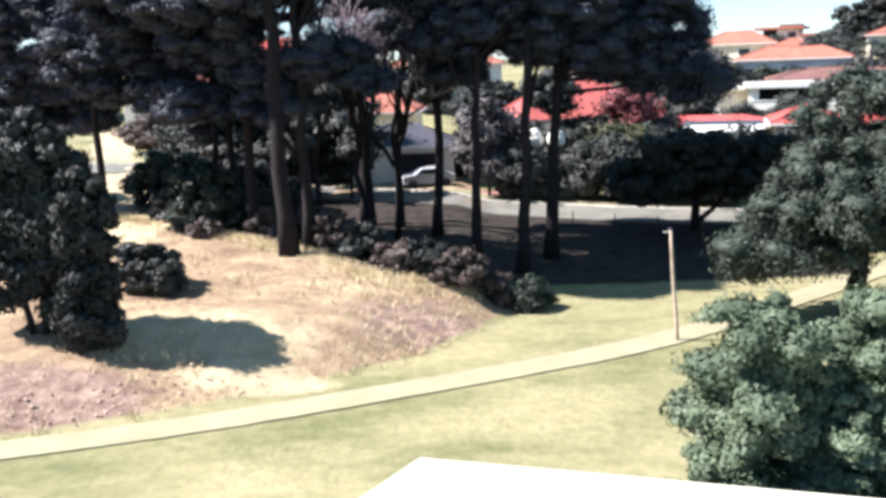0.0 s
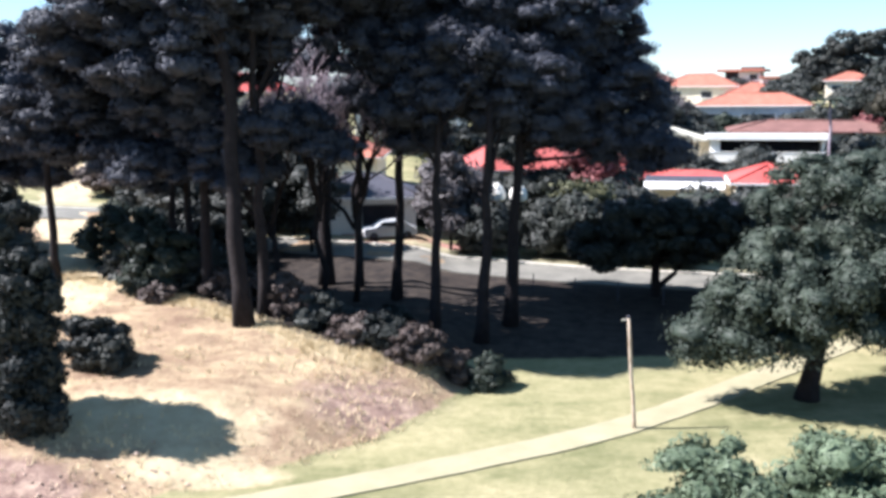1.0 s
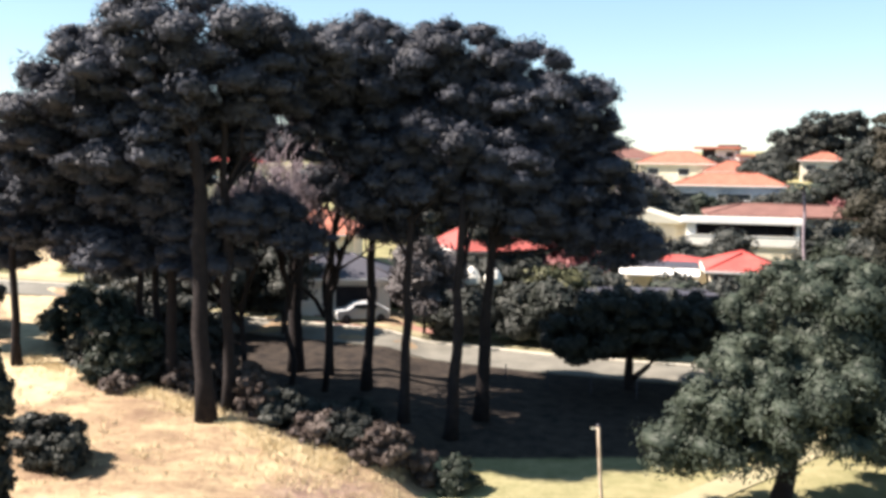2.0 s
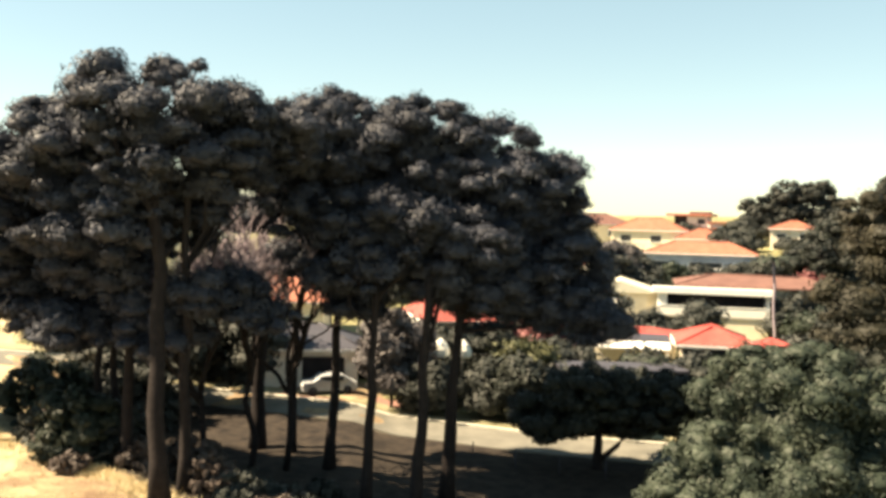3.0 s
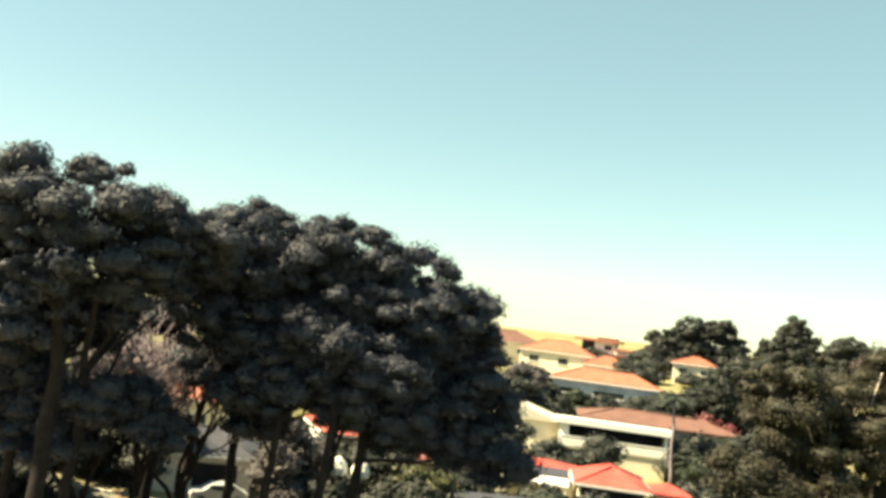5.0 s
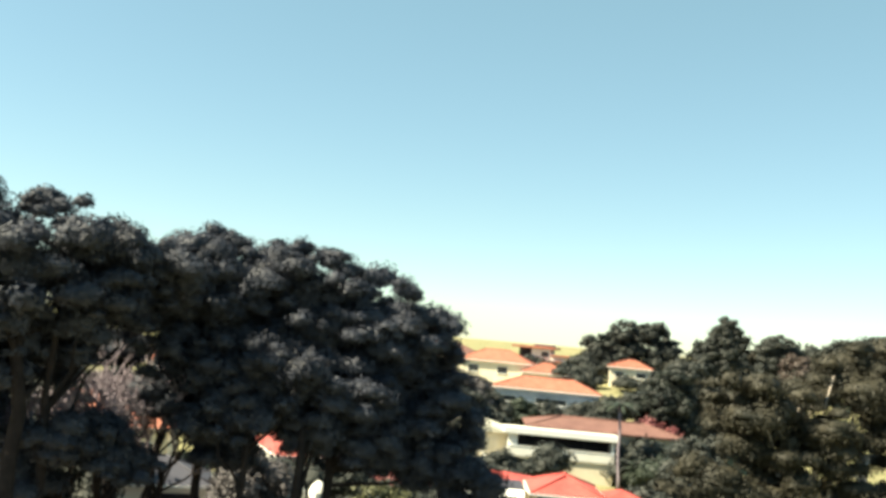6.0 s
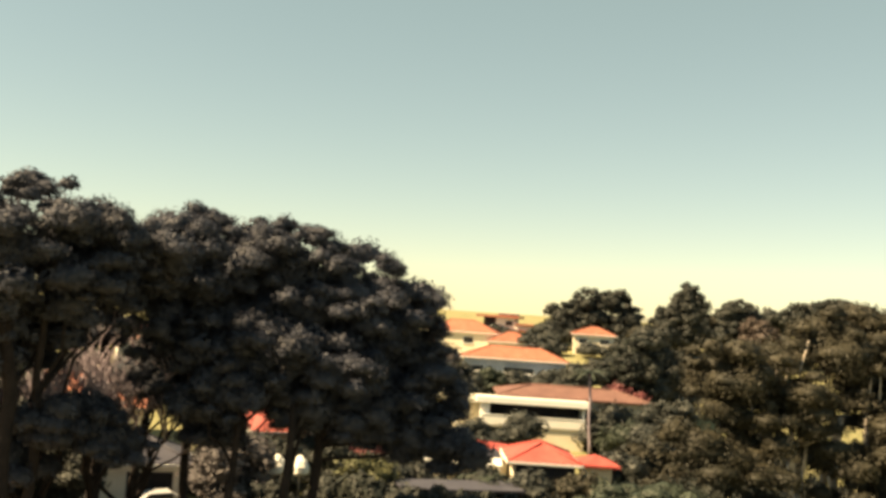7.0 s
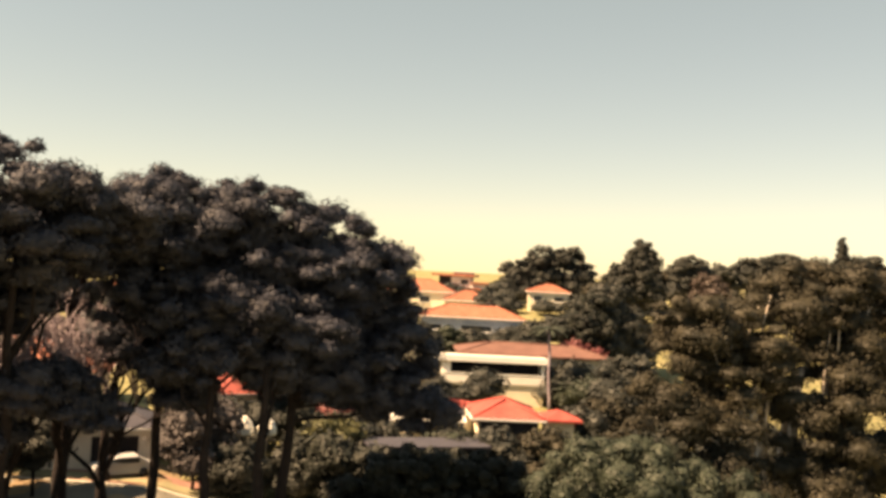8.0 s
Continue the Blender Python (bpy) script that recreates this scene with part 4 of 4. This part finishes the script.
bush(0.7, 39.9, 1.3, 0.9, SCRUB, 40, "dull dry bush at the foot of the dirt bank", leaf=0.10, spacing=0.4, per=45)
bush(-0.8, 40.9, 1.1, 0.8, CYPRESS, 41, "dull dark bush at the foot of the dirt bank", leaf=0.10, spacing=0.4, per=45)
bush(3.7, 39.5, 0.75, 0.75, PEPPER, 42, "small green bush on the lawn", leaf=0.09, spacing=0.4)
bush(2.5, 39.9, 0.55, 0.7, SCRUB, 43, "small brown dry bush on the lawn", leaf=0.09, spacing=0.4)
for i, (x, y, rx, rz) in enumerate(((-2.2, 41.4, 1.0, 0.7), (-3.6, 43.0, 1.1, 1.0), (-5.2, 44.8, 0.9, 1.2), (-4.6, 46.6, 1.3, 0.8), (-1.2, 43.6, 1.2, 0.6), (-2.6, 46.0, 1.2, 0.7), (-9.2, 48.0, 1.1, 0.9), (-11.2, 49.2, 1.5, 1.1), (-13.2, 51.2, 1.7, 1.5), (-15.2, 52.4, 1.3, 1.0), (-6.8, 49.0, 1.2, 1.4), (-0.4, 47.6, 0.9, 0.5), (-12.2, 46.9, 0.7, 0.5))):
    bush(x, y, rx, rz, (SCRUB, HILL, SCRUB, CYPRESS)[i % 4], 50 + i, "dry brown scrub under the pines", "scrub_bush", 0.12, 0.42, 34, "scrub")
for i, (x, y, rx, rz, m) in enumerate(((-17.0, 58.0, 2.4, 2.4, PEPPER), (-14.6, 60.0, 2.4, 2.6, HILL), (-11.8, 62.0, 2.0, 2.0, HILL), (-26.0, 60.0, 2.6, 2.8, HILL))):
    bush(x, y, rx, rz, m, 70 + i, "dense green bush beside the sand track", leaf=0.17, spacing=0.9, per=120)
bush(-12.6, 38.3, 1.1, 1.2, CYPRESS, 80, "dark bush on the sandy bank", leaf=0.11)
bush(-11.6, 37.4, 0.8, 0.8, HILL, 81, "low grey bush on the sandy bank", leaf=0.11)

for i, (x, y, rx, rz) in enumerate(((24.5, 43.5, 2.4, 3.4), (28.0, 44.5, 2.8, 4.0), (31.5, 44.0, 2.8, 3.8), (35.0, 44.5, 2.8, 4.0), (25.5, 47.0, 2.9, 4.6), (29.5, 48.0, 3.2, 5.4), (34.0, 49.0, 3.2, 5.6), (38.5, 47.0, 3.2, 5.4))):
    bush(x, y, rx, rz, OAK, 400 + i, "dark undergrowth below the gum trees", leaf=0.15, spacing=1.0, per=90)

# trees and shrubs across the street
GREY_LEAF = leaf_material("grey_leaves", (0.060, 0.054, 0.058), (0.105, 0.095, 0.098))
LIME_LEAF = leaf_material("lime_leaves", (0.045, 0.050, 0.026), (0.090, 0.090, 0.045))


def street_tree(x, y, r, z0, z1, mat, seed, label, leaf=0.21, spacing=1.45, per=58, category="tree", bark=None):
    z = h(x, y)
    mid, half = (z0 + z1) / 2, (z1 - z0) / 2
    py = random.Random(seed)
    lobes = [(x, y, mid - 0.1 * half, r * 0.62, r * 0.62, half * 0.7), (x + py.uniform(-0.2, 0.2) * r, y, z1 - half * 0.42, r * 0.55, r * 0.55, half * 0.42)]
    for k in range(6):
        a = 1.05 * k + py.uniform(0, 0.8)
        lobes.append((x + math.cos(a) * r * 0.55, y + math.sin(a) * r * 0.55, mid + py.uniform(-0.55, 0.42) * half, r * py.uniform(0.36, 0.5), r * py.uniform(0.36, 0.5), half * py.uniform(0.32, 0.46)))
    return tree("tree", (x, y, z), label, 0.06 + 0.03 * r, mid, lobes, mat, seed, spacing=spacing, per=per, leaf=leaf, category=category, bark=bark)


street_tree(3.6, 68.5, 2.8, 0.6, 7.0, GREY_LEAF, 90, "pale grey half-bare tree across the street")
street_tree(4.6, 72.0, 1.6, 0.4, 5.0, GREY_LEAF, 91, "pale grey half-bare tree across the street")
street_tree(12.8, 68.0, 2.1, 0.2, 5.0, LIME_LEAF, 92, "yellow-green bushy tree across the street")
street_tree(15.5, 69.5, 2.4, 0.2, 4.2, HILL, 93, "dull green bushy tree across the street")
street_tree(22.0, 68.0, 2.6, 0.3, 3.8, PEPPER, 94, "dull green bushy tree across the street")
street_tree(24.5, 66.0, 3.2, 0.3, 4.2, HILL, 95, "dull green bushy tree across the street")
street_tree(29.0, 65.0, 3.4, 0.4, 4.4, GUM, 96, "olive bushy tree across the street")
street_tree(-10.0, 75.0, 2.4, 0.3, 5.0, HILL, 97, "dark dense tree across the street")
street_tree(-12.5, 77.0, 3.2, 0.3, 7.0, HILL, 98, "dark green tree across the street")
street_tree(-18.0, 80.0, 3.4, 0.6, 7.4, HILL, 99, "dark green tree across the street")
street_tree(16.5, 80.0, 2.4, 2.0, 6.6, RED_LEAF, 100, "dark red-leaved tree in front of a red roof")
street_tree(23.6, 91.0, 3.2, 0.6, 6.9, HILL, 101, "round dark green tree on the slope")
street_tree(31.8, 94.5, 2.4, 0.6, 4.0, HILL, 102, "low round dark shrub below the balcony", category="shrub")
street_tree(35.2, 94.8, 2.4, 0.6, 4.5, HILL, 103, "low round dark shrub below the balcony", category="shrub")
street_tree(47.0, 97.0, 3.0, 0.8, 6.0, HILL, 104, "dark bushy tree beside the balcony house")
street_tree(47.5, 92.0, 3.0, 0.6, 4.6, PEPPER, 105, "green bushy tree beside the balcony house")
street_tree(56.0, 108.0, 4.6, 1.5, 13.0, OAK, 106, "tall dark tree on the slope")
street_tree(61.0, 112.0, 4.6, 2.0, 13.8, HILL, 107, "tall dark green tree on the slope")
street_tree(52.0, 104.0, 3.0, 1.0, 7.0, RED_LEAF, 108, "brown-red bushy tree on the slope")
street_tree(68.0, 118.0, 4.4, 2.0, 11.0, HILL, 109, "tall dark green tree on the slope")
tree("tree", (99.0, 207.0, h(99.0, 207.0)), "tall round dark tree on the hilltop", 0.5, 13.0, [(91.7, 207, 12.6, 4.0, 4.0, 3.0), (98.0, 207, 15.6, 4.6, 4.4, 3.2), (104.6, 207, 16.6, 4.4, 4.2, 2.6), (108.6, 207, 12.8, 3.4, 3.4, 3.0), (99.4, 206, 10.8, 6.0, 4.0, 3.2), (93.4, 206, 9.0, 3.6, 3.4, 2.6), (107.6, 206, 9.0, 3.6, 3.4, 2.6)], HILL, 110, spacing=1.9, per=66, leaf=0.34)
street_tree(105.0, 205.0, 4.6, 5.0, 13.5, HILL, 111, "dark round tree on the hilltop", 0.36, 1.9, 64)
street_tree(80.0, 190.0, 3.6, 4.0, 7.6, HILL, 112, "low dark tree on the hillside", 0.34, 1.7, 64)
street_tree(72.0, 178.0, 4.6, 4.0, 9.0, HILL, 113, "low dark tree on the hillside", 0.34, 1.7, 64)
tree("tree", (89.8, 151.0, h(89.8, 151.0)), "tall pointed dark tree on the skyline", 0.35, 17.0, [(90.6, 151, 19.8, 1.5, 1.5, 1.7), (88.6, 151, 17.8, 1.8, 1.8, 1.7), (92.2, 151, 17.4, 1.9, 1.8, 1.8), (86.4, 151, 15.8, 1.9, 1.8, 1.6), (90.3, 150, 15.0, 3.4, 2.4, 2.2), (91.6, 150, 12.0, 3.8, 2.6, 2.4), (87.2, 150, 12.0, 3.2, 2.4, 2.4)], HILL, 114, spacing=1.2, per=66, leaf=0.24)
tree("tree", (101.3, 152.0, h(101.3, 152.0)), "small round dark tree on the skyline", 0.3, 15.0, [(101.4, 152, 17.4, 2.0, 2.0, 1.8), (99.5, 152, 15.9, 1.9, 1.8, 1.6), (103.5, 152, 16.2, 1.9, 1.8, 1.6), (101.4, 151, 13.6, 3.2, 2.4, 2.2)], HILL, 115, spacing=1.2, per=66, leaf=0.24)
tree("tree", (132.0, 165.0, h(132.0, 165.0)), "broad dark tree along the skyline", 0.45, 16.0, [(121.0, 165, 15.0, 3.6, 3.0, 2.4), (126.4, 165, 17.0, 4.2, 3.2, 2.6), (133.6, 165, 18.0, 4.6, 3.4, 2.6), (140.4, 165, 17.4, 4.2, 3.2, 2.4), (146.0, 165, 15.6, 3.8, 3.0, 2.4), (133.0, 164, 13.4, 9.0, 3.4, 2.8)], HILL, 131, spacing=1.5, per=66, leaf=0.30)
tree("tree", (154.0, 163.0, h(154.0, 163.0)), "dark round tree behind a far house", 0.35, 16.0, [(151.6, 163, 18.6, 2.6, 2.4, 2.2), (156.8, 163, 19.0, 2.8, 2.6, 2.4), (154.2, 162, 15.6, 4.2, 3.0, 2.6)], HILL, 132, spacing=1.4, per=66, leaf=0.28)
street_tree(102.6, 147.0, 4.2, 9.0, 15.2, SCRUB, 133, "dull brown-leaved tree on the wooded slope", 0.28, 1.5)
for i, (x, y, r, z1) in enumerate(((86.0, 202.0, 4.2, 9.6), (97.5, 186.5, 3.4, 7.6), (74.0, 203.0, 4.0, 8.6), (91.0, 212.0, 4.4, 10.2), (88.0, 184.0, 3.0, 6.6))):
    street_tree(x, y, r, 1.0 + flat(x, y), z1, HILL, 430 + i, "low dark garden tree beside the hilltop houses", 0.34, 1.7, 64)
street_tree(31.5, 114.0, 3.2, 2.0, 8.2, HILL, 116, "grey-brown tree between the houses")
street_tree(37.5, 132.0, 4.2, 2.4, 8.6, GREY_LEAF, 117, "grey-brown tree between the houses", 0.28, 1.5)
street_tree(45.5, 131.0, 2.2, 2.0, 6.0, PEPPER, 118, "small green tree by the blue-grey house", 0.26, 1.2)
street_tree(60.0, 134.0, 3.6, 2.4, 6.6, HILL, 119, "dark bushy tree by the blue-grey house", 0.28, 1.4)
street_tree(72.0, 150.0, 3.6, 2.4, 6.0, HILL, 120, "dark bushy tree on the slope", 0.30, 1.6)
street_tree(41.0, 175.0, 4.2, 4.0, 10.0, HILL, 121, "dark tree behind the houses", 0.32, 1.7)
for i, (x, y, r, z1, m) in enumerate(((36.5, 74, 3.0, 4.2, HILL), (41.0, 78, 3.2, 4.6, GUM), (40.0, 70, 3.2, 4.6, GUM), (45.5, 84, 3.4, 5.6, HILL), (46.0, 74, 3.4, 5.6, GUM), (51.0, 90, 3.6, 7.2, HILL), (52.5, 78, 3.6, 6.4, GUM), (35.0, 64, 3.0, 4.0, GUM), (28.0, 88, 2.4, 3.4, HILL), (44.0, 112, 2.8, 5.0, HILL), (69.0, 132, 3.4, 6.0, HILL), (64.0, 152, 3.0, 5.2, HILL), (49.0, 165, 3.4, 6.4, HILL))):
    street_tree(x, y, r, 0.8 + flat(x, y), z1, m, 320 + i, "dull green bushy tree on the slope", 0.24, 1.3)
for i, (x, y, r, z1, m) in enumerate(((6.0, 67.2, 1.8, 3.4, HILL), (9.8, 66.4, 2.0, 4.2, HILL), (12.2, 65.0, 2.0, 4.4, OAK), (15.0, 63.6, 2.0, 4.0, HILL), (18.4, 62.4, 1.8, 3.2, HILL))):
    street_tree(x, y, r, 0.3 + flat(x, y), z1, m, 360 + i, "dark shrub along the far side of the street", category="shrub")
street_tree(-17.0, 71.0, 2.6, 2.6, 7.4, HILL, 340, "dull green tree beside the sand track")
street_tree(-15.0, 67.0, 2.8, 2.6, 8.4, HILL, 341, "dull green tree beside the sand track")
street_tree(-10.5, 66.5, 2.4, 2.2, 7.4, HILL, 342, "dull green tree beside the street")
street_tree(-6.4, 66.4, 2.2, 2.0, 7.0, HILL, 346, "dark tree beside the street")
street_tree(-8.4, 73.0, 2.9, 1.0, 9.4, HILL, 343, "tall dark tree across the street")
street_tree(-13.0, 78.0, 3.4, 1.2, 9.6, HILL, 348, "tall dark tree across the street")
street_tree(-25.0, 84.0, 3.2, 1.4, 6.6, SCRUB, 349, "dull brown bushy tree beside the sand track")
street_tree(-21.0, 78.0, 2.8, 1.6, 6.4, HILL, 339, "dull green bushy tree beside the sand track")
street_tree(9.8, 80.5, 1.9, 4.2, 8.2, HILL, 345, "dark tree in front of a red roof")
for i, (x, y, r, z1, m) in enumerate(((6.4, 82.0, 1.8, 4.0, HILL), (11.6, 81.5, 2.0, 4.4, OAK), (15.4, 82.0, 2.2, 4.6, HILL), (19.5, 82.5, 2.2, 4.4, HILL), (18.5, 70.5, 2.2, 3.7, HILL), (22.5, 69.0, 2.2, 3.7, HILL), (26.0, 68.6, 2.0, 3.9, HILL), (50.0, 133.0, 3.0, 5.6, HILL), (55.5, 134.0, 3.0, 5.2, HILL), (43.0, 133.0, 3.0, 6.0, HILL))):
    street_tree(x, y, r, 0.5 + flat(x, y), z1, m, 350 + i, "dark garden shrub in front of a house", category="shrub")
for i, (x, y, r, z1, m) in enumerate(((7.6, 76.5, 2.6, 4.6, HILL), (12.6, 75.0, 2.1, 5.0, OAK), (-8.6, 77.0, 2.4, 5.6, OAK), (1.6, 78.5, 1.5, 3.2, HILL), (15.8, 73.0, 2.0, 4.6, HILL))):
    street_tree(x, y, r, 0.4, z1, m, 380 + i, "dark garden shrub across the street", category="shrub")
rng = random.Random(77)
for i in range(26):
    a = i / 25
    x = 68 + 150 * a + rng.uniform(-4, 4)
    y = 128 + 30 * math.sin(a * 7) + rng.uniform(0, 46)
    z = flat(x, y)
    wide, tall, leaves = rng.uniform(4.5, 7.0), rng.uniform(8.5, 12.0), rng.choice((HILL, GUM, HILL))
    if x > 0.54 * y - 4:  # the slope in front of the hilltop houses is clear
        street_tree(x, y, wide, z + 0.8, z + tall, leaves, 200 + i, "dull green tree on the wooded hillside", 0.40, 2.0, 48)
conifer_lobes = [(145.6, 160.0, 13 + 1.75 * k, 2.0 - 0.24 * k, 2.0 - 0.24 * k, 1.9) for k in range(7)]
tree("conifer", (145.6, 160, h(145.6, 160)), "slim pointed dark conifer on the skyline", 0.25, 22, conifer_lobes, OAK, 160, spacing=0.8, per=90, leaf=0.22, category="conifer")
for i in range(16):
    x = -95 + i * 8.5 + rng.uniform(-2, 2)
    y = 112 + rng.uniform(-4, 10) + (8 if i % 2 else 0)
    z = flat(x, y)
    street_tree(x, y, rng.uniform(3.0, 4.4), z + 0.6, z + rng.uniform(5.0, 8.0), HILL, 260 + i, "dull green garden tree between the houses", 0.34, 1.7, 44)


def bare_tree(at, top, seed, label):
    """A leafless tree: a pale forked trunk with limbs and fine twigs."""
    py = random.Random(seed)
    root = thing("bare_tree", at, label, "bare tree")
    trunk, limbs, twigs = [], [], []

    def grow(a, d, size, r, level):
        b = a + d * size
        (trunk if level == 0 else limbs if level < 3 else twigs).append(tube(bent(a, b, py, 3, 0.06), [r, r * 0.9, r * 0.8, r * 0.65], 7 if level < 2 else 4))
        if level < 5:
            for _ in range((5, 3, 3, 4, 4)[level]):
                nd = (d + Vector((py.uniform(-1, 1), py.uniform(-1, 1), py.uniform(-0.25, 0.7))) * 0.8).normalized()
                grow(a.lerp(b, py.uniform(0.7, 1.0)), nd, size * py.uniform(0.55, 0.78), r * 0.64, level + 1)

    grow(Vector((0, 0, -0.2)), Vector((0, 0, 1)), (top - at[2]) * 0.42, 0.2, 0)
    part("trunk", tubes_mesh("trunk", trunk), BARK, root)
    part("limb", tubes_mesh("limb", limbs), BARK, root)
    part("twig", tubes_mesh("twig", twigs), GREY_TWIG, root)
    return root


bare_tree((-4.4, 51.6, h(-4.4, 51.6)), 14.8 + float(grade(51.6)), 5, "leafless grey tree with a haze of fine twigs among the pines")
bare_tree((-2.6, 52.6, h(-2.6, 52.6)), 14.2 + float(grade(52.6)), 9, "leafless grey tree with a haze of fine twigs among the pines")
bare_tree((-6.8, 50.2, h(-6.8, 50.2)), 13.4 + float(grade(50.2)), 14, "leafless grey tree with a haze of fine twigs among the pines")
bush(-12.8, 49.4, 1.9, 2.0, PEPPER, 84, "grey-green bush at the edge of the pine grove", leaf=0.14, spacing=0.6, per=90)
bush(-10.6, 50.6, 1.5, 1.6, HILL, 85, "grey-green bush at the edge of the pine grove", leaf=0.14, spacing=0.6, per=90)
palm = thing("palm_tree", (44.2, 95.0, h(44.2, 95)), "slender palm with a pale trunk on the slope", "palm tree")
part("trunk", tubes_mesh("trunk", [tube(bent((0, 0, -0.2), (-0.5, 0, 9.2), random.Random(3), 6, 0.01), [0.22, 0.17, 0.15, 0.14, 0.14, 0.13, 0.13], 9)]), GREY_TWIG, palm)
for k in range(14):
    a = k * 2 * math.pi / 14
    rise = 0.5 if k % 2 else 0.05
    ribs = [Vector((-0.5 + math.cos(a) * s * 2.3, math.sin(a) * s * 2.3, 9.2 + rise * s * 1.6 - s * s * 0.9)) for s in (0, 0.35, 0.7, 1.0)]
    bm = bmesh.new()
    side = Vector((-math.sin(a), math.cos(a), 0))
    last = None
    for p, w in zip(ribs, (0.06, 0.22, 0.2, 0.03)):
        now = [bm.verts.new(p - side * w - Vector((0, 0, 0.08))), bm.verts.new(p), bm.verts.new(p + side * w - Vector((0, 0, 0.08)))]
        if last:
            bm.faces.new((last[0], last[1], now[1], now[0])), bm.faces.new((last[1], last[2], now[2], now[1]))
        last = now
    part("frond", bm, PEPPER, palm)


def dry_grass():
    """Thin dry blades in tufts on the dirt bank's crest and slope."""
    r = np.random.default_rng(12)
    verts, faces = [], []
    while len(faces) < 14000:
        x = r.uniform(-19, 1.5)
        ridge = float(np.interp(x, RIDGE_X, RIDGE_Y))
        edge = float(np.interp(x, EDGE_X, EDGE_Y))
        y = ridge + r.normal() * 0.7 if r.random() < 0.55 else r.uniform(edge - 0.4, ridge)
        z = h(x, y) - 0.03
        tall = r.uniform(0.12, 0.34)
        for _ in range(5):
            a, px, py2 = r.uniform(0, 6.28), x + r.normal() * 0.09, y + r.normal() * 0.09
            lx, ly = math.cos(a) * 0.018, math.sin(a) * 0.018
            o = len(verts)
            verts += [(px - lx, py2 - ly, z), (px + lx, py2 + ly, z), (px + r.normal() * 0.1, py2 + r.normal() * 0.1, z + tall)]
            faces.append((o, o + 1, o + 2))
    me = make_mesh("dry_grass", verts, faces)
    me.materials.append(material("straw", ((0.42, 0.34, 0.20), (0.60, 0.50, 0.32)), 2, 0.9, 0, island=0.25))
    return tagged(new("dry_grass", me), "pale dry grass tufts on the dirt bank", "grass", kind="stuff")


dry_grass()


def rubble():
    """Loose stones and clods on the lower slope of the dirt bank."""
    r = np.random.default_rng(31)
    base = [(1, 0, 0), (-1, 0, 0), (0, 1, 0), (0, -1, 0), (0, 0, 1), (0, 0, -1)]
    tri = [(0, 2, 4), (2, 1, 4), (1, 3, 4), (3, 0, 4), (2, 0, 5), (1, 2, 5), (3, 1, 5), (0, 3, 5)]
    verts, faces = [], []
    for _ in range(140):
        x = r.uniform(-20, -7)
        edge = float(np.interp(x, EDGE_X, EDGE_Y))
        y = edge + abs(r.normal()) * 1.4 + 0.2
        size = 0.025 + 0.07 * r.random() ** 2
        o = len(verts)
        z = h(x, y)
        for a, b, c in base:
            k = size * r.uniform(0.7, 1.3)
            verts.append((x + a * k * 1.3, y + b * k * 1.2, z + 0.02 + c * k * 0.7))
        faces += [(o + a, o + b, o + c) for a, b, c in tri]
    me = make_mesh("rubble", verts, faces)
    me.materials.append(material("clods", ((0.27, 0.19, 0.15), (0.44, 0.34, 0.27)), 3, 0.95, 0.3, 20, island=0.35))
    return tagged(new("rubble", me), "loose stones and clods on the dirt bank", "rubble", kind="stuff")


rubble()
